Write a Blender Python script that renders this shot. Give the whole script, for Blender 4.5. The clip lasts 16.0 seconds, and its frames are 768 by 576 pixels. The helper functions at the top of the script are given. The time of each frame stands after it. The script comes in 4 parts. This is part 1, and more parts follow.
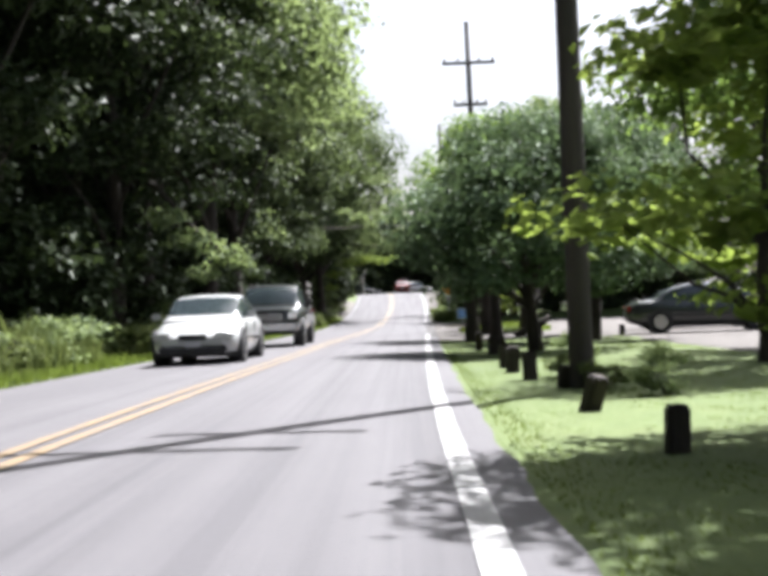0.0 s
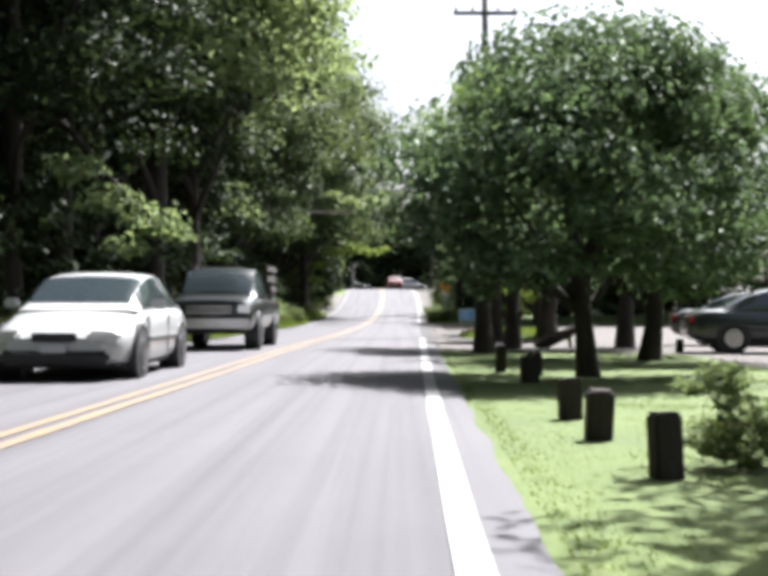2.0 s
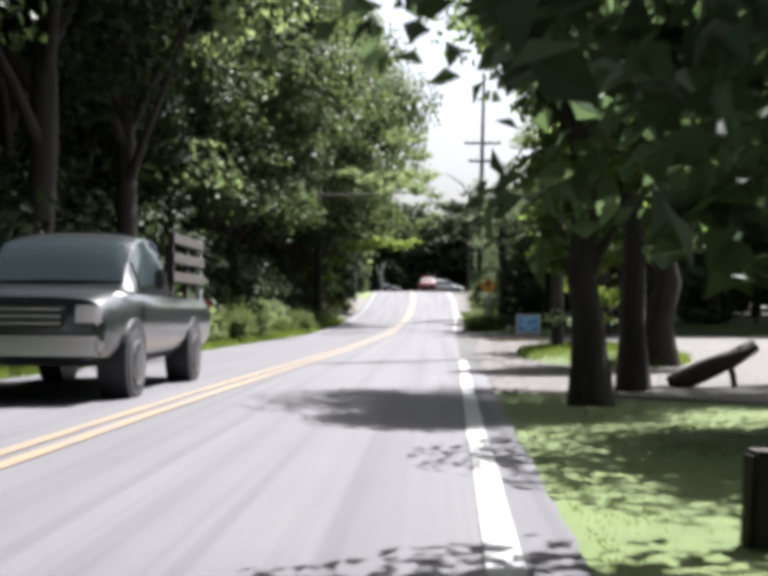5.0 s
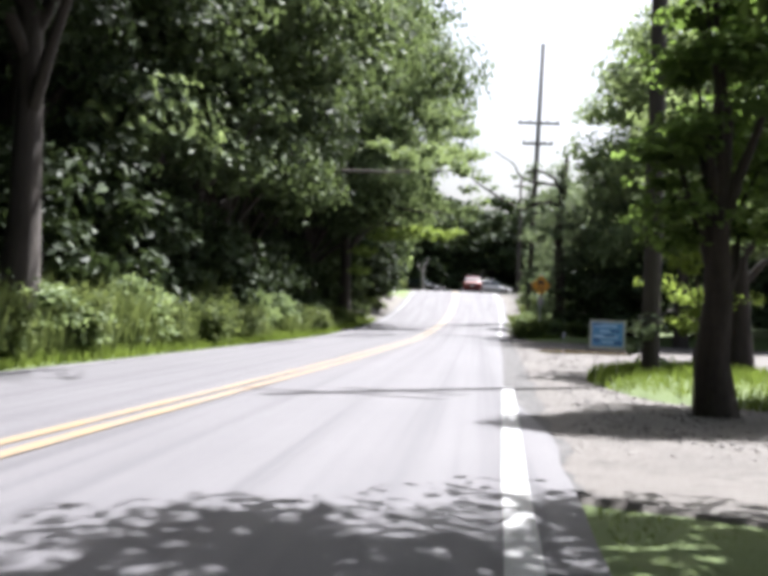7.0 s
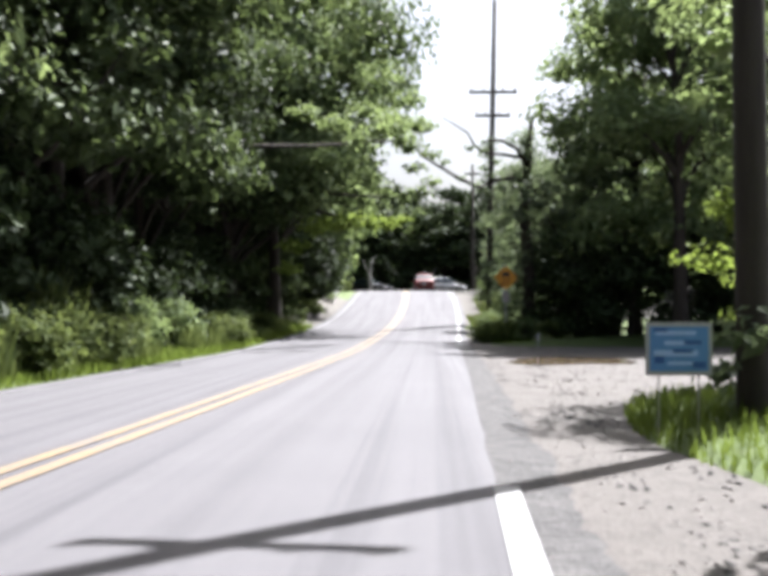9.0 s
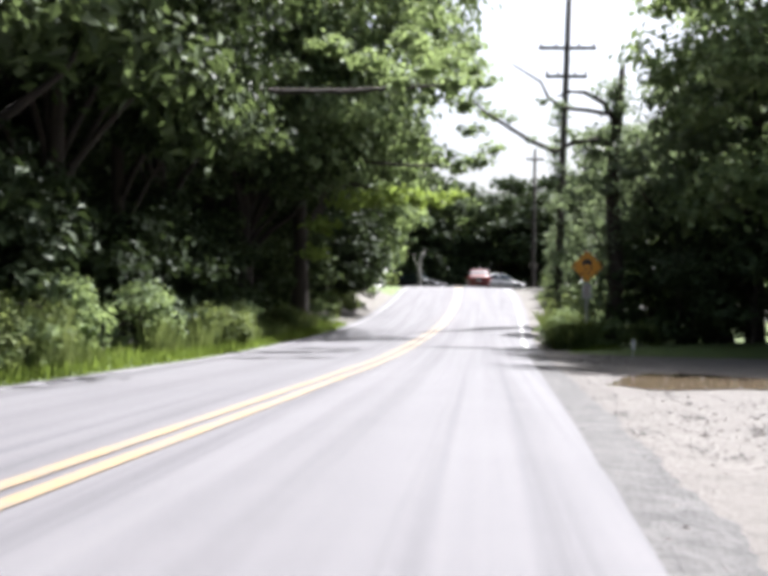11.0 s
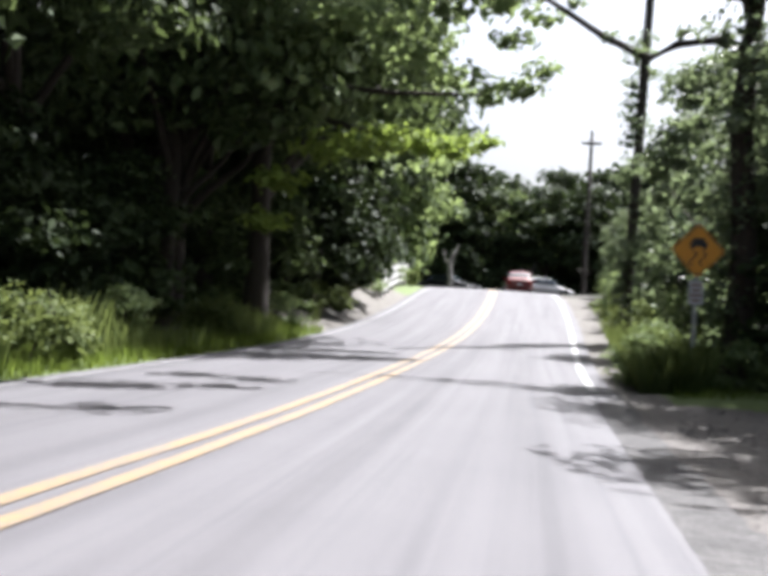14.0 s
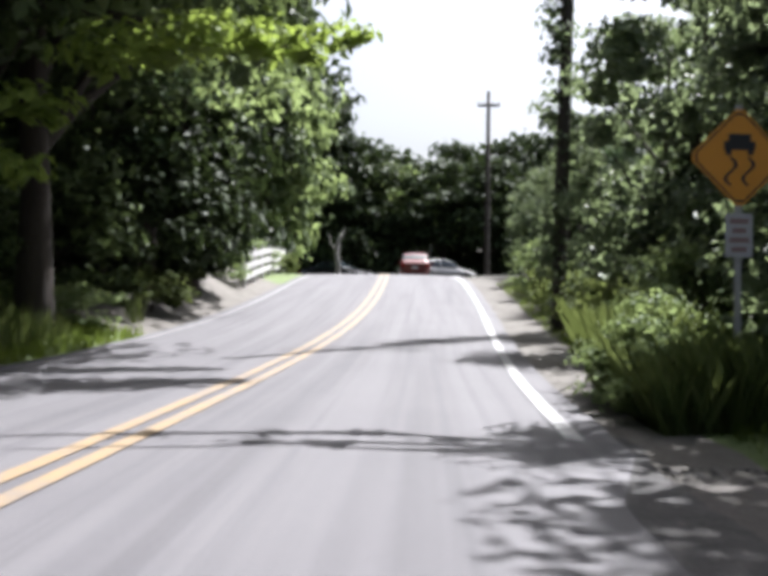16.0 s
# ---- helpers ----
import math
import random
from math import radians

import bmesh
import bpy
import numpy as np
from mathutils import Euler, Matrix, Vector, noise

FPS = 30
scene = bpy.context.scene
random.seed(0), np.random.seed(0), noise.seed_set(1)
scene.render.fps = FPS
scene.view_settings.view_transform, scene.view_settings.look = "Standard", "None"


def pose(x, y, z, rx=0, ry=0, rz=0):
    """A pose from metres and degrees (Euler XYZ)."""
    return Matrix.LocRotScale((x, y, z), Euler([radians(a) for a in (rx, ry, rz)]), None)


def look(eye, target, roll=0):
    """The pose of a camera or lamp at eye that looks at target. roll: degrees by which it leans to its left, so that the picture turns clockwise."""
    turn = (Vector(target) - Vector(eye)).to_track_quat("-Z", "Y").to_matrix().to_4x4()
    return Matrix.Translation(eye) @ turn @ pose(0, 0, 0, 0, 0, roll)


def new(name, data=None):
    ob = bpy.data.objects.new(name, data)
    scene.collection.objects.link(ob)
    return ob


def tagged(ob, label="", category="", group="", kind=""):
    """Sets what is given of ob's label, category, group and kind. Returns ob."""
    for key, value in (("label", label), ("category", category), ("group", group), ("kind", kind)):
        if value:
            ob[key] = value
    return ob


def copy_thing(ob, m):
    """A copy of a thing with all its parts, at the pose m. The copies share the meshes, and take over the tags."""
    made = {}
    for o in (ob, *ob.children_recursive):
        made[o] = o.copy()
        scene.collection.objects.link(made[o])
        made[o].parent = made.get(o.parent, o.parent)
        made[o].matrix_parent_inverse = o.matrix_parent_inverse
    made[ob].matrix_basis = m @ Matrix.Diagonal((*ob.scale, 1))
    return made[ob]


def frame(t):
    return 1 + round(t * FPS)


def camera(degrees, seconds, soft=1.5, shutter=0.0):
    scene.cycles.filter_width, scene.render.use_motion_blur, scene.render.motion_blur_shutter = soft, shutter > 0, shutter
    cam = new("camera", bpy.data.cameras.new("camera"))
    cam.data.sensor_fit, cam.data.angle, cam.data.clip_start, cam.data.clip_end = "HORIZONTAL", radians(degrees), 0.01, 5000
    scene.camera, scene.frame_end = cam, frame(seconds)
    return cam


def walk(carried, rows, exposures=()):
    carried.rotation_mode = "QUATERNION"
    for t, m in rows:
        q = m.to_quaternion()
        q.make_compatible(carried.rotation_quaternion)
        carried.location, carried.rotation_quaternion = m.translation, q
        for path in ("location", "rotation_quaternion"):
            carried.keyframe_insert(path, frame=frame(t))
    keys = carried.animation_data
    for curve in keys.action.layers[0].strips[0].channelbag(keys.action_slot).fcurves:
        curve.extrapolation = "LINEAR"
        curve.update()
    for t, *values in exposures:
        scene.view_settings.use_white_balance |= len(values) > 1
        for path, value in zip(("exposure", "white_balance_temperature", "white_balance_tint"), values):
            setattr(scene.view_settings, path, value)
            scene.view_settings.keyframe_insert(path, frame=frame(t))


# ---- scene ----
cam = camera(36.0, 16.0, 5.2, 0.4)
SKY_STRENGTH, SUN_STRENGTH = 0.05, 5.0
# seconds, place, turn to the left, tilt up, lean, in metres and degrees
WAY = [
    (0.0, 2.749, -0.000, 0.914, 0.896, 1.100, -2.260),
    (0.5, 2.745, 2.090, 0.973, 1.823, 0.820, 1.388),
    (1.0, 2.731, 4.192, 0.926, 3.693, 0.650, 2.333),
    (1.5, 2.756, 6.318, 0.917, 4.151, 0.956, 0.099),
    (2.0, 2.791, 8.447, 0.924, 0.546, 0.934, 0.216),
    (2.5, 2.836, 10.593, 0.925, 2.898, 0.949, 1.016),
    (3.0, 2.879, 12.753, 0.882, 1.799, 0.763, 0.989),
    (3.5, 2.906, 14.923, 0.907, 1.643, 1.047, -0.022),
    (4.0, 2.918, 17.127, 0.875, 4.039, 1.337, 1.450),
    (4.5, 2.941, 19.340, 0.935, 2.003, 1.138, 0.186),
    (7.0, 3.227, 30.452, 0.891, 4.556, 1.116, 2.344),
    (7.5, 3.252, 32.658, 0.883, 4.092, 1.207, 0.939),
    (8.0, 3.212, 34.854, 0.927, 4.699, 1.613, 0.708),
    (8.5, 3.211, 37.036, 0.953, 2.921, 1.712, -1.199),
    (9.0, 3.228, 39.227, 0.942, 2.253, 1.299, 0.106),
    (11.5, 3.039, 50.149, 0.836, 5.022, 1.269, 1.240),
    (12.0, 3.051, 52.325, 0.847, 0.357, 1.582, -3.111),
    (12.5, 3.090, 54.489, 0.842, 1.631, 1.605, 0.450),
    (13.0, 3.171, 56.660, 0.828, 0.583, 1.564, -0.312),
    (13.5, 3.229, 58.854, 0.850, 1.512, 1.257, 2.483),
    (14.0, 3.190, 61.060, 0.873, 6.871, 1.396, 3.651),
    (14.5, 3.116, 63.274, 0.863, 7.721, 1.492, -1.511),
    (15.0, 3.108, 65.487, 0.860, 0.671, 1.177, -3.749),
    (15.5, 3.163, 67.692, 0.856, 2.564, 1.256, 0.349),
    (16.0, 3.156, 69.937, 0.855, 1.874, 1.259, 0.800),
]


def aim(x, y, z, turn, tilt, lean):
    return Matrix.Translation((x, y, z)) @ Matrix.Rotation(radians(turn), 4, "Z") @ Matrix.Rotation(radians(90 + tilt), 4, "X") @ Matrix.Rotation(radians(lean), 4, "Z")


walk(cam, [(t, aim(*row)) for t, *row in WAY], ((0.0, 2.22, 6150, 12), (1.5, 2.28, 6150, 12), (3.0, 2.10, 6150, 12), (3.5, 1.98, 6150, 12), (4.0, 2.10, 6150, 12), (4.5, 2.18, 6150, 12), (7.0, 2.40, 6120, 12), (8.0, 2.50, 6120, 12), (8.5, 2.26, 6120, 12), (9.0, 2.32, 6120, 12), (11.5, 2.40, 6120, 12), (12.5, 2.36, 6120, 12), (13.5, 2.30, 6120, 12), (14.5, 2.22, 6120, 12), (15.0, 2.08, 6120, 12), (15.5, 1.98, 6120, 12), (16.0, 2.12, 6120, 12)))

# road plan: sideways shift and height of the centre line along the way
KY = [-40, -6, 12, 24, 36, 48, 60, 72, 84, 90, 96, 102, 108, 114, 120, 126, 132, 145, 160, 190, 300, 2500]
KX = [0, 0, .02, .20, .41, .67, .92, 1.09, 1.23, 1.40, 1.55, 1.65, 1.65, 1.6, 1.45, 1.3, 1.1, .2, -5, -34, -150, -2400]
KZ = [0, 0, -.02, -.04, -.04, -.08, -.08, -.09, .10, .32, .65, 1.1, 1.6, 2.1, 2.5, 2.7, 2.75, 2.7, 2.4, 2.0, 1, 0]
HALF = 3.04


def smooth(y, k):
    y = np.asarray(y, float)
    return sum(w * np.interp(y + d, KY, k) for d, w in ((-4, .15), (-2, .2), (0, .3), (2, .2), (4, .15)))


def rx(y):
    return float(smooth(y, KX))


def rz(y):
    return float(smooth(y, KZ))


# ---- world, sun ----
SUN_TO = Vector((0.31, 0.45, 0.84)).normalized()
world = bpy.data.worlds.new("sky")
scene.world = world
world.use_nodes = True
wn = world.node_tree.nodes
sky = wn.new("ShaderNodeTexSky")
sky.sky_type, sky.sun_disc = "NISHITA", False
sky.sun_elevation = math.asin(SUN_TO.z)
sky.sun_rotation = math.atan2(SUN_TO.x, SUN_TO.y)
sky.air_density, sky.dust_density, sky.ozone_density = 1.0, 6.0, 1.0
wn["Background"].inputs[1].default_value = SKY_STRENGTH
haze = wn.new("ShaderNodeHueSaturation")
haze.inputs["Saturation"].default_value = .6
world.node_tree.links.new(sky.outputs[0], haze.inputs["Color"])
world.node_tree.links.new(haze.outputs[0], wn["Background"].inputs[0])
sun = new("sun", bpy.data.lights.new("sun", "SUN"))
sun.data.energy, sun.data.angle, sun.data.color = SUN_STRENGTH, radians(0.55), (1.0, 0.965, 0.93)
sun.matrix_world = look(SUN_TO * 60, (0, 0, 0))


# ---- materials ----
def nodes_of(name):
    m = bpy.data.materials.new(name)
    m.use_nodes = True
    t = m.node_tree
    return m, t.nodes, t.links, t.nodes["Principled BSDF"]


def noise_node(n, l, scale, detail=4.0, rough=.6, kind="Object", stretch=None):
    tc = n.new("ShaderNodeTexCoord")
    out = tc.outputs[kind]
    if stretch:
        mp = n.new("ShaderNodeMapping")
        mp.inputs["Scale"].default_value = stretch
        l.new(out, mp.inputs[0])
        out = mp.outputs[0]
    t = n.new("ShaderNodeTexNoise")
    t.inputs["Scale"].default_value, t.inputs["Detail"].default_value, t.inputs["Roughness"].default_value = scale, detail, rough
    l.new(out, t.inputs["Vector"])
    return t.outputs["Fac"]


def ramp(n, l, fac, stops):
    r = n.new("ShaderNodeValToRGB")
    e = r.color_ramp.elements
    while len(e) < len(stops):
        e.new(0.5)
    for k, (p, c) in zip(e, stops):
        k.position, k.color = p, (*c, 1)
    l.new(fac, r.inputs[0])
    return r.outputs[0]


def mix(n, l, fac, a, b, mode="MIX"):
    m = n.new("ShaderNodeMix")
    m.data_type, m.blend_type = "RGBA", mode
    for s, v in ((m.inputs[0], fac), (m.inputs[6], a), (m.inputs[7], b)):
        if isinstance(v, (int, float)):
            s.default_value = v
        elif isinstance(v, tuple):
            s.default_value = (*v, 1)
        else:
            l.new(v, s)
    return m.outputs[2]


def bump(n, l, bsdf, fac, strength=.3, distance=.02):
    b = n.new("ShaderNodeBump")
    b.inputs["Strength"].default_value, b.inputs["Distance"].default_value = strength, distance
    l.new(fac, b.inputs["Height"])
    l.new(b.outputs[0], bsdf.inputs["Normal"])


def surface(name, dark, light, scale=3.0, fine=40.0, rough=.85, metal=0.0, bumps=.3, dist=.02, kind="Object", stretch=None):
    m, n, l, b = nodes_of(name)
    big = noise_node(n, l, scale, 5, .6, kind, stretch)
    small = noise_node(n, l, fine, 3, .7, kind, stretch)
    c = ramp(n, l, big, [(.3, dark), (.7, light)])
    c = mix(n, l, .35, c, ramp(n, l, small, [(.3, dark), (.7, light)]))
    l.new(c, b.inputs["Base Color"])
    b.inputs["Roughness"].default_value, b.inputs["Metallic"].default_value = rough, metal
    if bumps:
        bump(n, l, b, small, bumps, dist)
    return m


def plain(name, colour, rough=.5, metal=0.0, coat=0.0):
    m, n, l, b = nodes_of(name)
    f = noise_node(n, l, 7, 3)
    l.new(mix(n, l, f, tuple(v * .86 for v in colour), tuple(min(v * 1.1, 1) for v in colour)), b.inputs["Base Color"])
    b.inputs["Roughness"].default_value, b.inputs["Metallic"].default_value = rough, metal
    b.inputs["Coat Weight"].default_value = coat
    return m


def leaf_material(name, dark, mid, light, glow=.35, rough=.62, spec=.08):
    """Leaves differ one by one, gloss a little and let light through."""
    m, n, l, b = nodes_of(name)
    geo = n.new("ShaderNodeNewGeometry")
    patch = noise_node(n, l, .8, 3, .6)
    c = ramp(n, l, geo.outputs["Random Per Island"], [(0, dark), (.5, mid), (1, light)])
    c = mix(n, l, .4, c, ramp(n, l, patch, [(.35, dark), (.65, light)]))
    l.new(c, b.inputs["Base Color"])
    b.inputs["Roughness"].default_value = rough
    b.inputs["Specular IOR Level"].default_value = spec
    tr = n.new("ShaderNodeBsdfTranslucent")
    l.new(mix(n, l, .6, c, (light[0] * 1.4, light[1] * 1.42, light[2] * .9)), tr.inputs[0])
    ms = n.new("ShaderNodeMixShader")
    ms.inputs[0].default_value = glow
    l.new(b.outputs[0], ms.inputs[1])
    l.new(tr.outputs[0], ms.inputs[2])
    l.new(ms.outputs[0], n["Material Output"].inputs[0])
    return m


def asphalt_material():
    m, n, l, b = nodes_of("worn_asphalt")
    fine = noise_node(n, l, 90, 3, .8)
    big = noise_node(n, l, .5, 5, .6)
    streak = noise_node(n, l, 1.0, 4, .6, "Object", (2.2, .022, 1))
    c = ramp(n, l, streak, [(.36, (0.0426, 0.0398, 0.045)), (.5, (0.0638, 0.0602, 0.0663)), (.66, (0.0784, 0.0746, 0.0802))])
    c = mix(n, l, .3, c, ramp(n, l, big, [(.3, (0.0531, 0.0516, 0.0556)), (.7, (0.0872, 0.0834, 0.0872))]))
    tyre = noise_node(n, l, 1.0, 3, .55, "Object", (5.5, .03, 1))
    c = mix(n, l, 1.0, c, ramp(n, l, tyre, [(.36, (.74, .74, .76)), (.5, (1, 1, 1)), (.66, (1.0, 1.0, 1.0))]), "MULTIPLY")
    c = mix(n, l, .18, c, ramp(n, l, fine, [(.3, (0.0265, 0.0265, 0.0265)), (.7, (0.1112, 0.1087, 0.1112))]))
    l.new(c, b.inputs["Base Color"])
    b.inputs["Roughness"].default_value = .82
    b.inputs["Specular IOR Level"].default_value = .3
    bump(n, l, b, fine, .35, .006)
    return m


def paint_material(name, colour, worn, edge=.5, low=.35):
    m, n, l, b = nodes_of(name)
    f = noise_node(n, l, 14, 6, .75)
    g = noise_node(n, l, 1.2, 3, .5)
    w = mix(n, l, .5, ramp(n, l, f, [(edge - .12, (0, 0, 0)), (edge + .1, (1, 1, 1))]), ramp(n, l, g, [(.3, (low, low, low)), (.6, (1, 1, 1))]))
    l.new(mix(n, l, w, worn, colour), b.inputs["Base Color"])
    b.inputs["Roughness"].default_value = .7
    return m


def gravel_material():
    """Pale crushed stone with damp darker patches and dark bits."""
    m, n, l, b = nodes_of("pale_gravel")
    big = noise_node(n, l, .55, 5, .65)
    mid = noise_node(n, l, 5, 5, .75)
    fine = noise_node(n, l, 34, 3, .8)
    c = ramp(n, l, big, [(.36, (0.0384, 0.0339, 0.0304)), (.5, (0.0678, 0.0604, 0.0545)), (.66, (0.0901, 0.0807, 0.0732))])
    c = mix(n, l, .6, c, ramp(n, l, mid, [(.34, (0.0226, 0.0195, 0.0177)), (.46, (0.0726, 0.0643, 0.0585)), (.7, (0.0901, 0.0814, 0.0738))]), "MIX")
    c = mix(n, l, .3, c, ramp(n, l, fine, [(.36, (0.0137, 0.0118, 0.0108)), (.6, (0.1129, 0.1015, 0.0923))]))
    l.new(c, b.inputs["Base Color"])
    b.inputs["Roughness"].default_value = .95
    bump(n, l, b, fine, .8, .03)
    return m


def turf_material():
    """Mown grass with bare brown patches and clover-green tufts."""
    m, n, l, b = nodes_of("mown_turf")
    big = noise_node(n, l, .35, 5, .6)
    mid = noise_node(n, l, 3.2, 5, .7)
    fine = noise_node(n, l, 40, 3, .75)
    c = ramp(n, l, big, [(.34, (0.0379, 0.0591, 0.0121)), (.5, (0.0622, 0.091, 0.019)), (.68, (0.0834, 0.1076, 0.0303))])
    c = mix(n, l, .45, c, ramp(n, l, mid, [(.3, (0.0272, 0.047, 0.0091)), (.55, (0.072, 0.1038, 0.0205)), (.74, (0.0985, 0.091, 0.0454))]))
    c = mix(n, l, .25, c, ramp(n, l, fine, [(.3, (0.0227, 0.0379, 0.0076)), (.7, (0.0985, 0.1326, 0.0341))]))
    l.new(c, b.inputs["Base Color"])
    b.inputs["Roughness"].default_value = .95
    bump(n, l, b, fine, .6, .03)
    return m


def glass_material(name="car_glass", tint=(0.024, 0.032, 0.036)):
    m, n, l, b = nodes_of(name)
    b.inputs["Base Color"].default_value = (*tint, 1)
    b.inputs["Roughness"].default_value = .06
    b.inputs["Specular IOR Level"].default_value = .8
    return m


M = {}
M["asphalt"] = asphalt_material()
M["yellow"] = paint_material("yellow_line_paint", (.168, .104, .032), (.078, .069, .064), .56, .12)
M["white"] = paint_material("white_line_paint", (.2, .2, .198), (.095, .092, .096), .47, .45)
M["ghost"] = paint_material("worn_off_white_paint", (0.16, 0.16, 0.16), (0.068, 0.0656, 0.0688), .6, .0)
M["gravel"] = gravel_material()
M["broken"] = surface("crumbled_asphalt_edge", (.012, .0115, .012), (.075, .071, .069), 5, 22, .95, 0, .9, .04)
M["stone"] = surface("gravel_stone", (0.0578, 0.0507, 0.0471), (0.1811, 0.1664, 0.1562), 6, 60, .9)
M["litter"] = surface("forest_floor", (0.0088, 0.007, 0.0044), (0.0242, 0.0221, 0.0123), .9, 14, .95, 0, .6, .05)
M["turf"] = turf_material()
M["dirt"] = surface("pale_dirt", (0.0442, 0.0388, 0.0326), (0.0952, 0.087, 0.0762), .9, 18, .95, 0, .6, .04)
M["bark"] = surface("rough_bark", (0.0122, 0.0094, 0.0072), (0.0497, 0.0386, 0.0303), 5, 30, .95, 0, .9, .03, "Object", (1, 1, .25))
M["palebark"] = surface("pale_bark", (0.1216, 0.116, 0.1048), (0.276, 0.2648, 0.248), 5, 30, .95, 0, .6, .02, "Object", (1, 1, .3))
M["polewood"] = surface("weathered_pole_wood", (0.0176, 0.0136, 0.0112), (0.0528, 0.0432, 0.0368), 3, 26, .9, 0, .6, .01, "Object", (3, 3, .2))
M["postwood"] = surface("dark_post_wood", (0.0088, 0.0064, 0.0048), (0.0336, 0.0248, 0.0184), 5, 30, .95, 0, .7, .015, "Object", (2, 2, .5))
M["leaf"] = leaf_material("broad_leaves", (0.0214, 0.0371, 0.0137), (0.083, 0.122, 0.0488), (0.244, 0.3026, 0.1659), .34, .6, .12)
# broad leaves darkened, the shade of the wood put into the colour
M["leaf_shade"] = leaf_material("shade_dark_leaves", (.0055, .0105, .004), (.018, .031, .012), (.058, .08, .037), .14, .6, .12)
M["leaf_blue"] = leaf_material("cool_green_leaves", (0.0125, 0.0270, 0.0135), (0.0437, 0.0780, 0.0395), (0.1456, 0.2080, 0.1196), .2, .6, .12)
# halfway copy: part of the wood's shade put into the leaf colour
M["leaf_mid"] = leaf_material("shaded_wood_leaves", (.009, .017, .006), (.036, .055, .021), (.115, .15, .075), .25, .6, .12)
# lightened copy with more glow, sun shining through put into the colour
M["leaf_verge"] = leaf_material("backlit_verge_leaves", (.01, .019, .007), (.05, .082, .025), (.15, .22, .068), .5, .6, .12)
# yellow-green leaves with sunlight put into the lighter tone
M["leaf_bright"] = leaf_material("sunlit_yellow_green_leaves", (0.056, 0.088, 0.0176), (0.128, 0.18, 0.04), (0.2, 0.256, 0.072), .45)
M["ivy"] = leaf_material("ivy_leaves", (0.0144, 0.0288, 0.016), (0.052, 0.08, 0.044), (0.184, 0.224, 0.152), .36, .5, .22)
M["grass"] = leaf_material("grass_blades", (0.0484, 0.0753, 0.0134), (0.0618, 0.0907, 0.0174), (0.0941, 0.1223, 0.0322), .6)
M["weeds"] = leaf_material("tall_weeds", (0.0336, 0.0538, 0.0162), (0.0739, 0.1008, 0.035), (0.1277, 0.1512, 0.0638), .35)
M["chrome"] = plain("bright_metal", (0.44, 0.44, 0.448), .25, 1.0)
M["steel"] = plain("galvanised_steel", (0.304, 0.304, 0.296), .5, .8)
M["glass"] = glass_material()
M["rubber"] = plain("tyre_rubber", (0.016, 0.016, 0.016), .85)
M["blackplastic"] = plain("black_plastic", (0.0144, 0.0144, 0.016), .55)
M["lamp"] = plain("clear_headlight", (0.56, 0.56, 0.56), .12, .3)
M["redlamp"] = plain("red_tail_light", (0.28, 0.0096, 0.0096), .2)
M["silver"] = plain("silver_paint", (0.376, 0.384, 0.384), .34, .2, .7)
M["darkgrey"] = plain("dark_grey_paint", (0.0176, 0.0208, 0.0224), .3, .2, .7)
M["red"] = plain("dark_red_paint", (0.1096, 0.009, 0.01), .3, .1, .7)
M["whitecar"] = plain("white_car_paint", (0.3176, 0.3176, 0.3176), .3, 0, .6)
M["blackcar"] = plain("black_car_paint", (0.0128, 0.0144, 0.0176), .28, .2, .7)
M["signyellow"] = plain("sign_yellow_orange", (.6, .25, .008), .5)
M["signblack"] = plain("sign_black", (0.012, 0.012, 0.012), .6)
M["signwhite"] = plain("sign_white", (0.3888, 0.3888, 0.3992), .5)
M["signblue"] = plain("sign_blue", (.1, .25, .55), .5)
M["insulator"] = plain("insulator_brown", (0.096, 0.056, 0.04), .3)
M["fencewhite"] = plain("white_fence_paint", (0.3392, 0.3392, 0.3304), .6)
M["bars"] = plain("grey_lettering_bars", (0.24, 0.16, 0.152), .6)


# ---- mesh helpers ----
def mesh_from(name, verts, faces, mat, smooth_shade=False):
    me = bpy.data.meshes.new(name)
    v = np.asarray(verts, np.float32).reshape(-1, 3)
    f = np.asarray(faces, np.int32)
    k = f.shape[1]
    me.vertices.add(len(v))
    me.vertices.foreach_set("co", v.ravel())
    me.loops.add(f.size)
    me.loops.foreach_set("vertex_index", f.ravel())
    me.polygons.add(len(f))
    me.polygons.foreach_set("loop_start", np.arange(0, f.size, k, dtype=np.int32))
    me.polygons.foreach_set("loop_total", np.full(len(f), k, np.int32))
    me.polygons.foreach_set("use_smooth", np.full(len(f), smooth_shade))
    me.materials.append(mat)
    me.update(calc_edges=True)
    return me


def part(name, bm, mat, parent, label="", smooth_shade=False):
    me = bpy.data.meshes.new(name)
    if smooth_shade:
        for e in bm.edges:
            e.smooth = e.calc_face_angle(0) < .55
    bm.to_mesh(me)
    bm.free()
    me.materials.append(mat)
    if smooth_shade:
        for p in me.polygons:
            p.use_smooth = True
    ob = new(name, me)
    ob.parent = parent
    return tagged(ob, label)


def part_mesh(name, me, parent, label="", kind=""):
    ob = new(name, me)
    ob.parent = parent
    return tagged(ob, label, kind=kind)


def thing(name, label, category, group="", m=None):
    ob = new(name)
    ob.empty_display_size = .3
    if m is not None:
        ob.matrix_basis = m
    return tagged(ob, label, category, group)


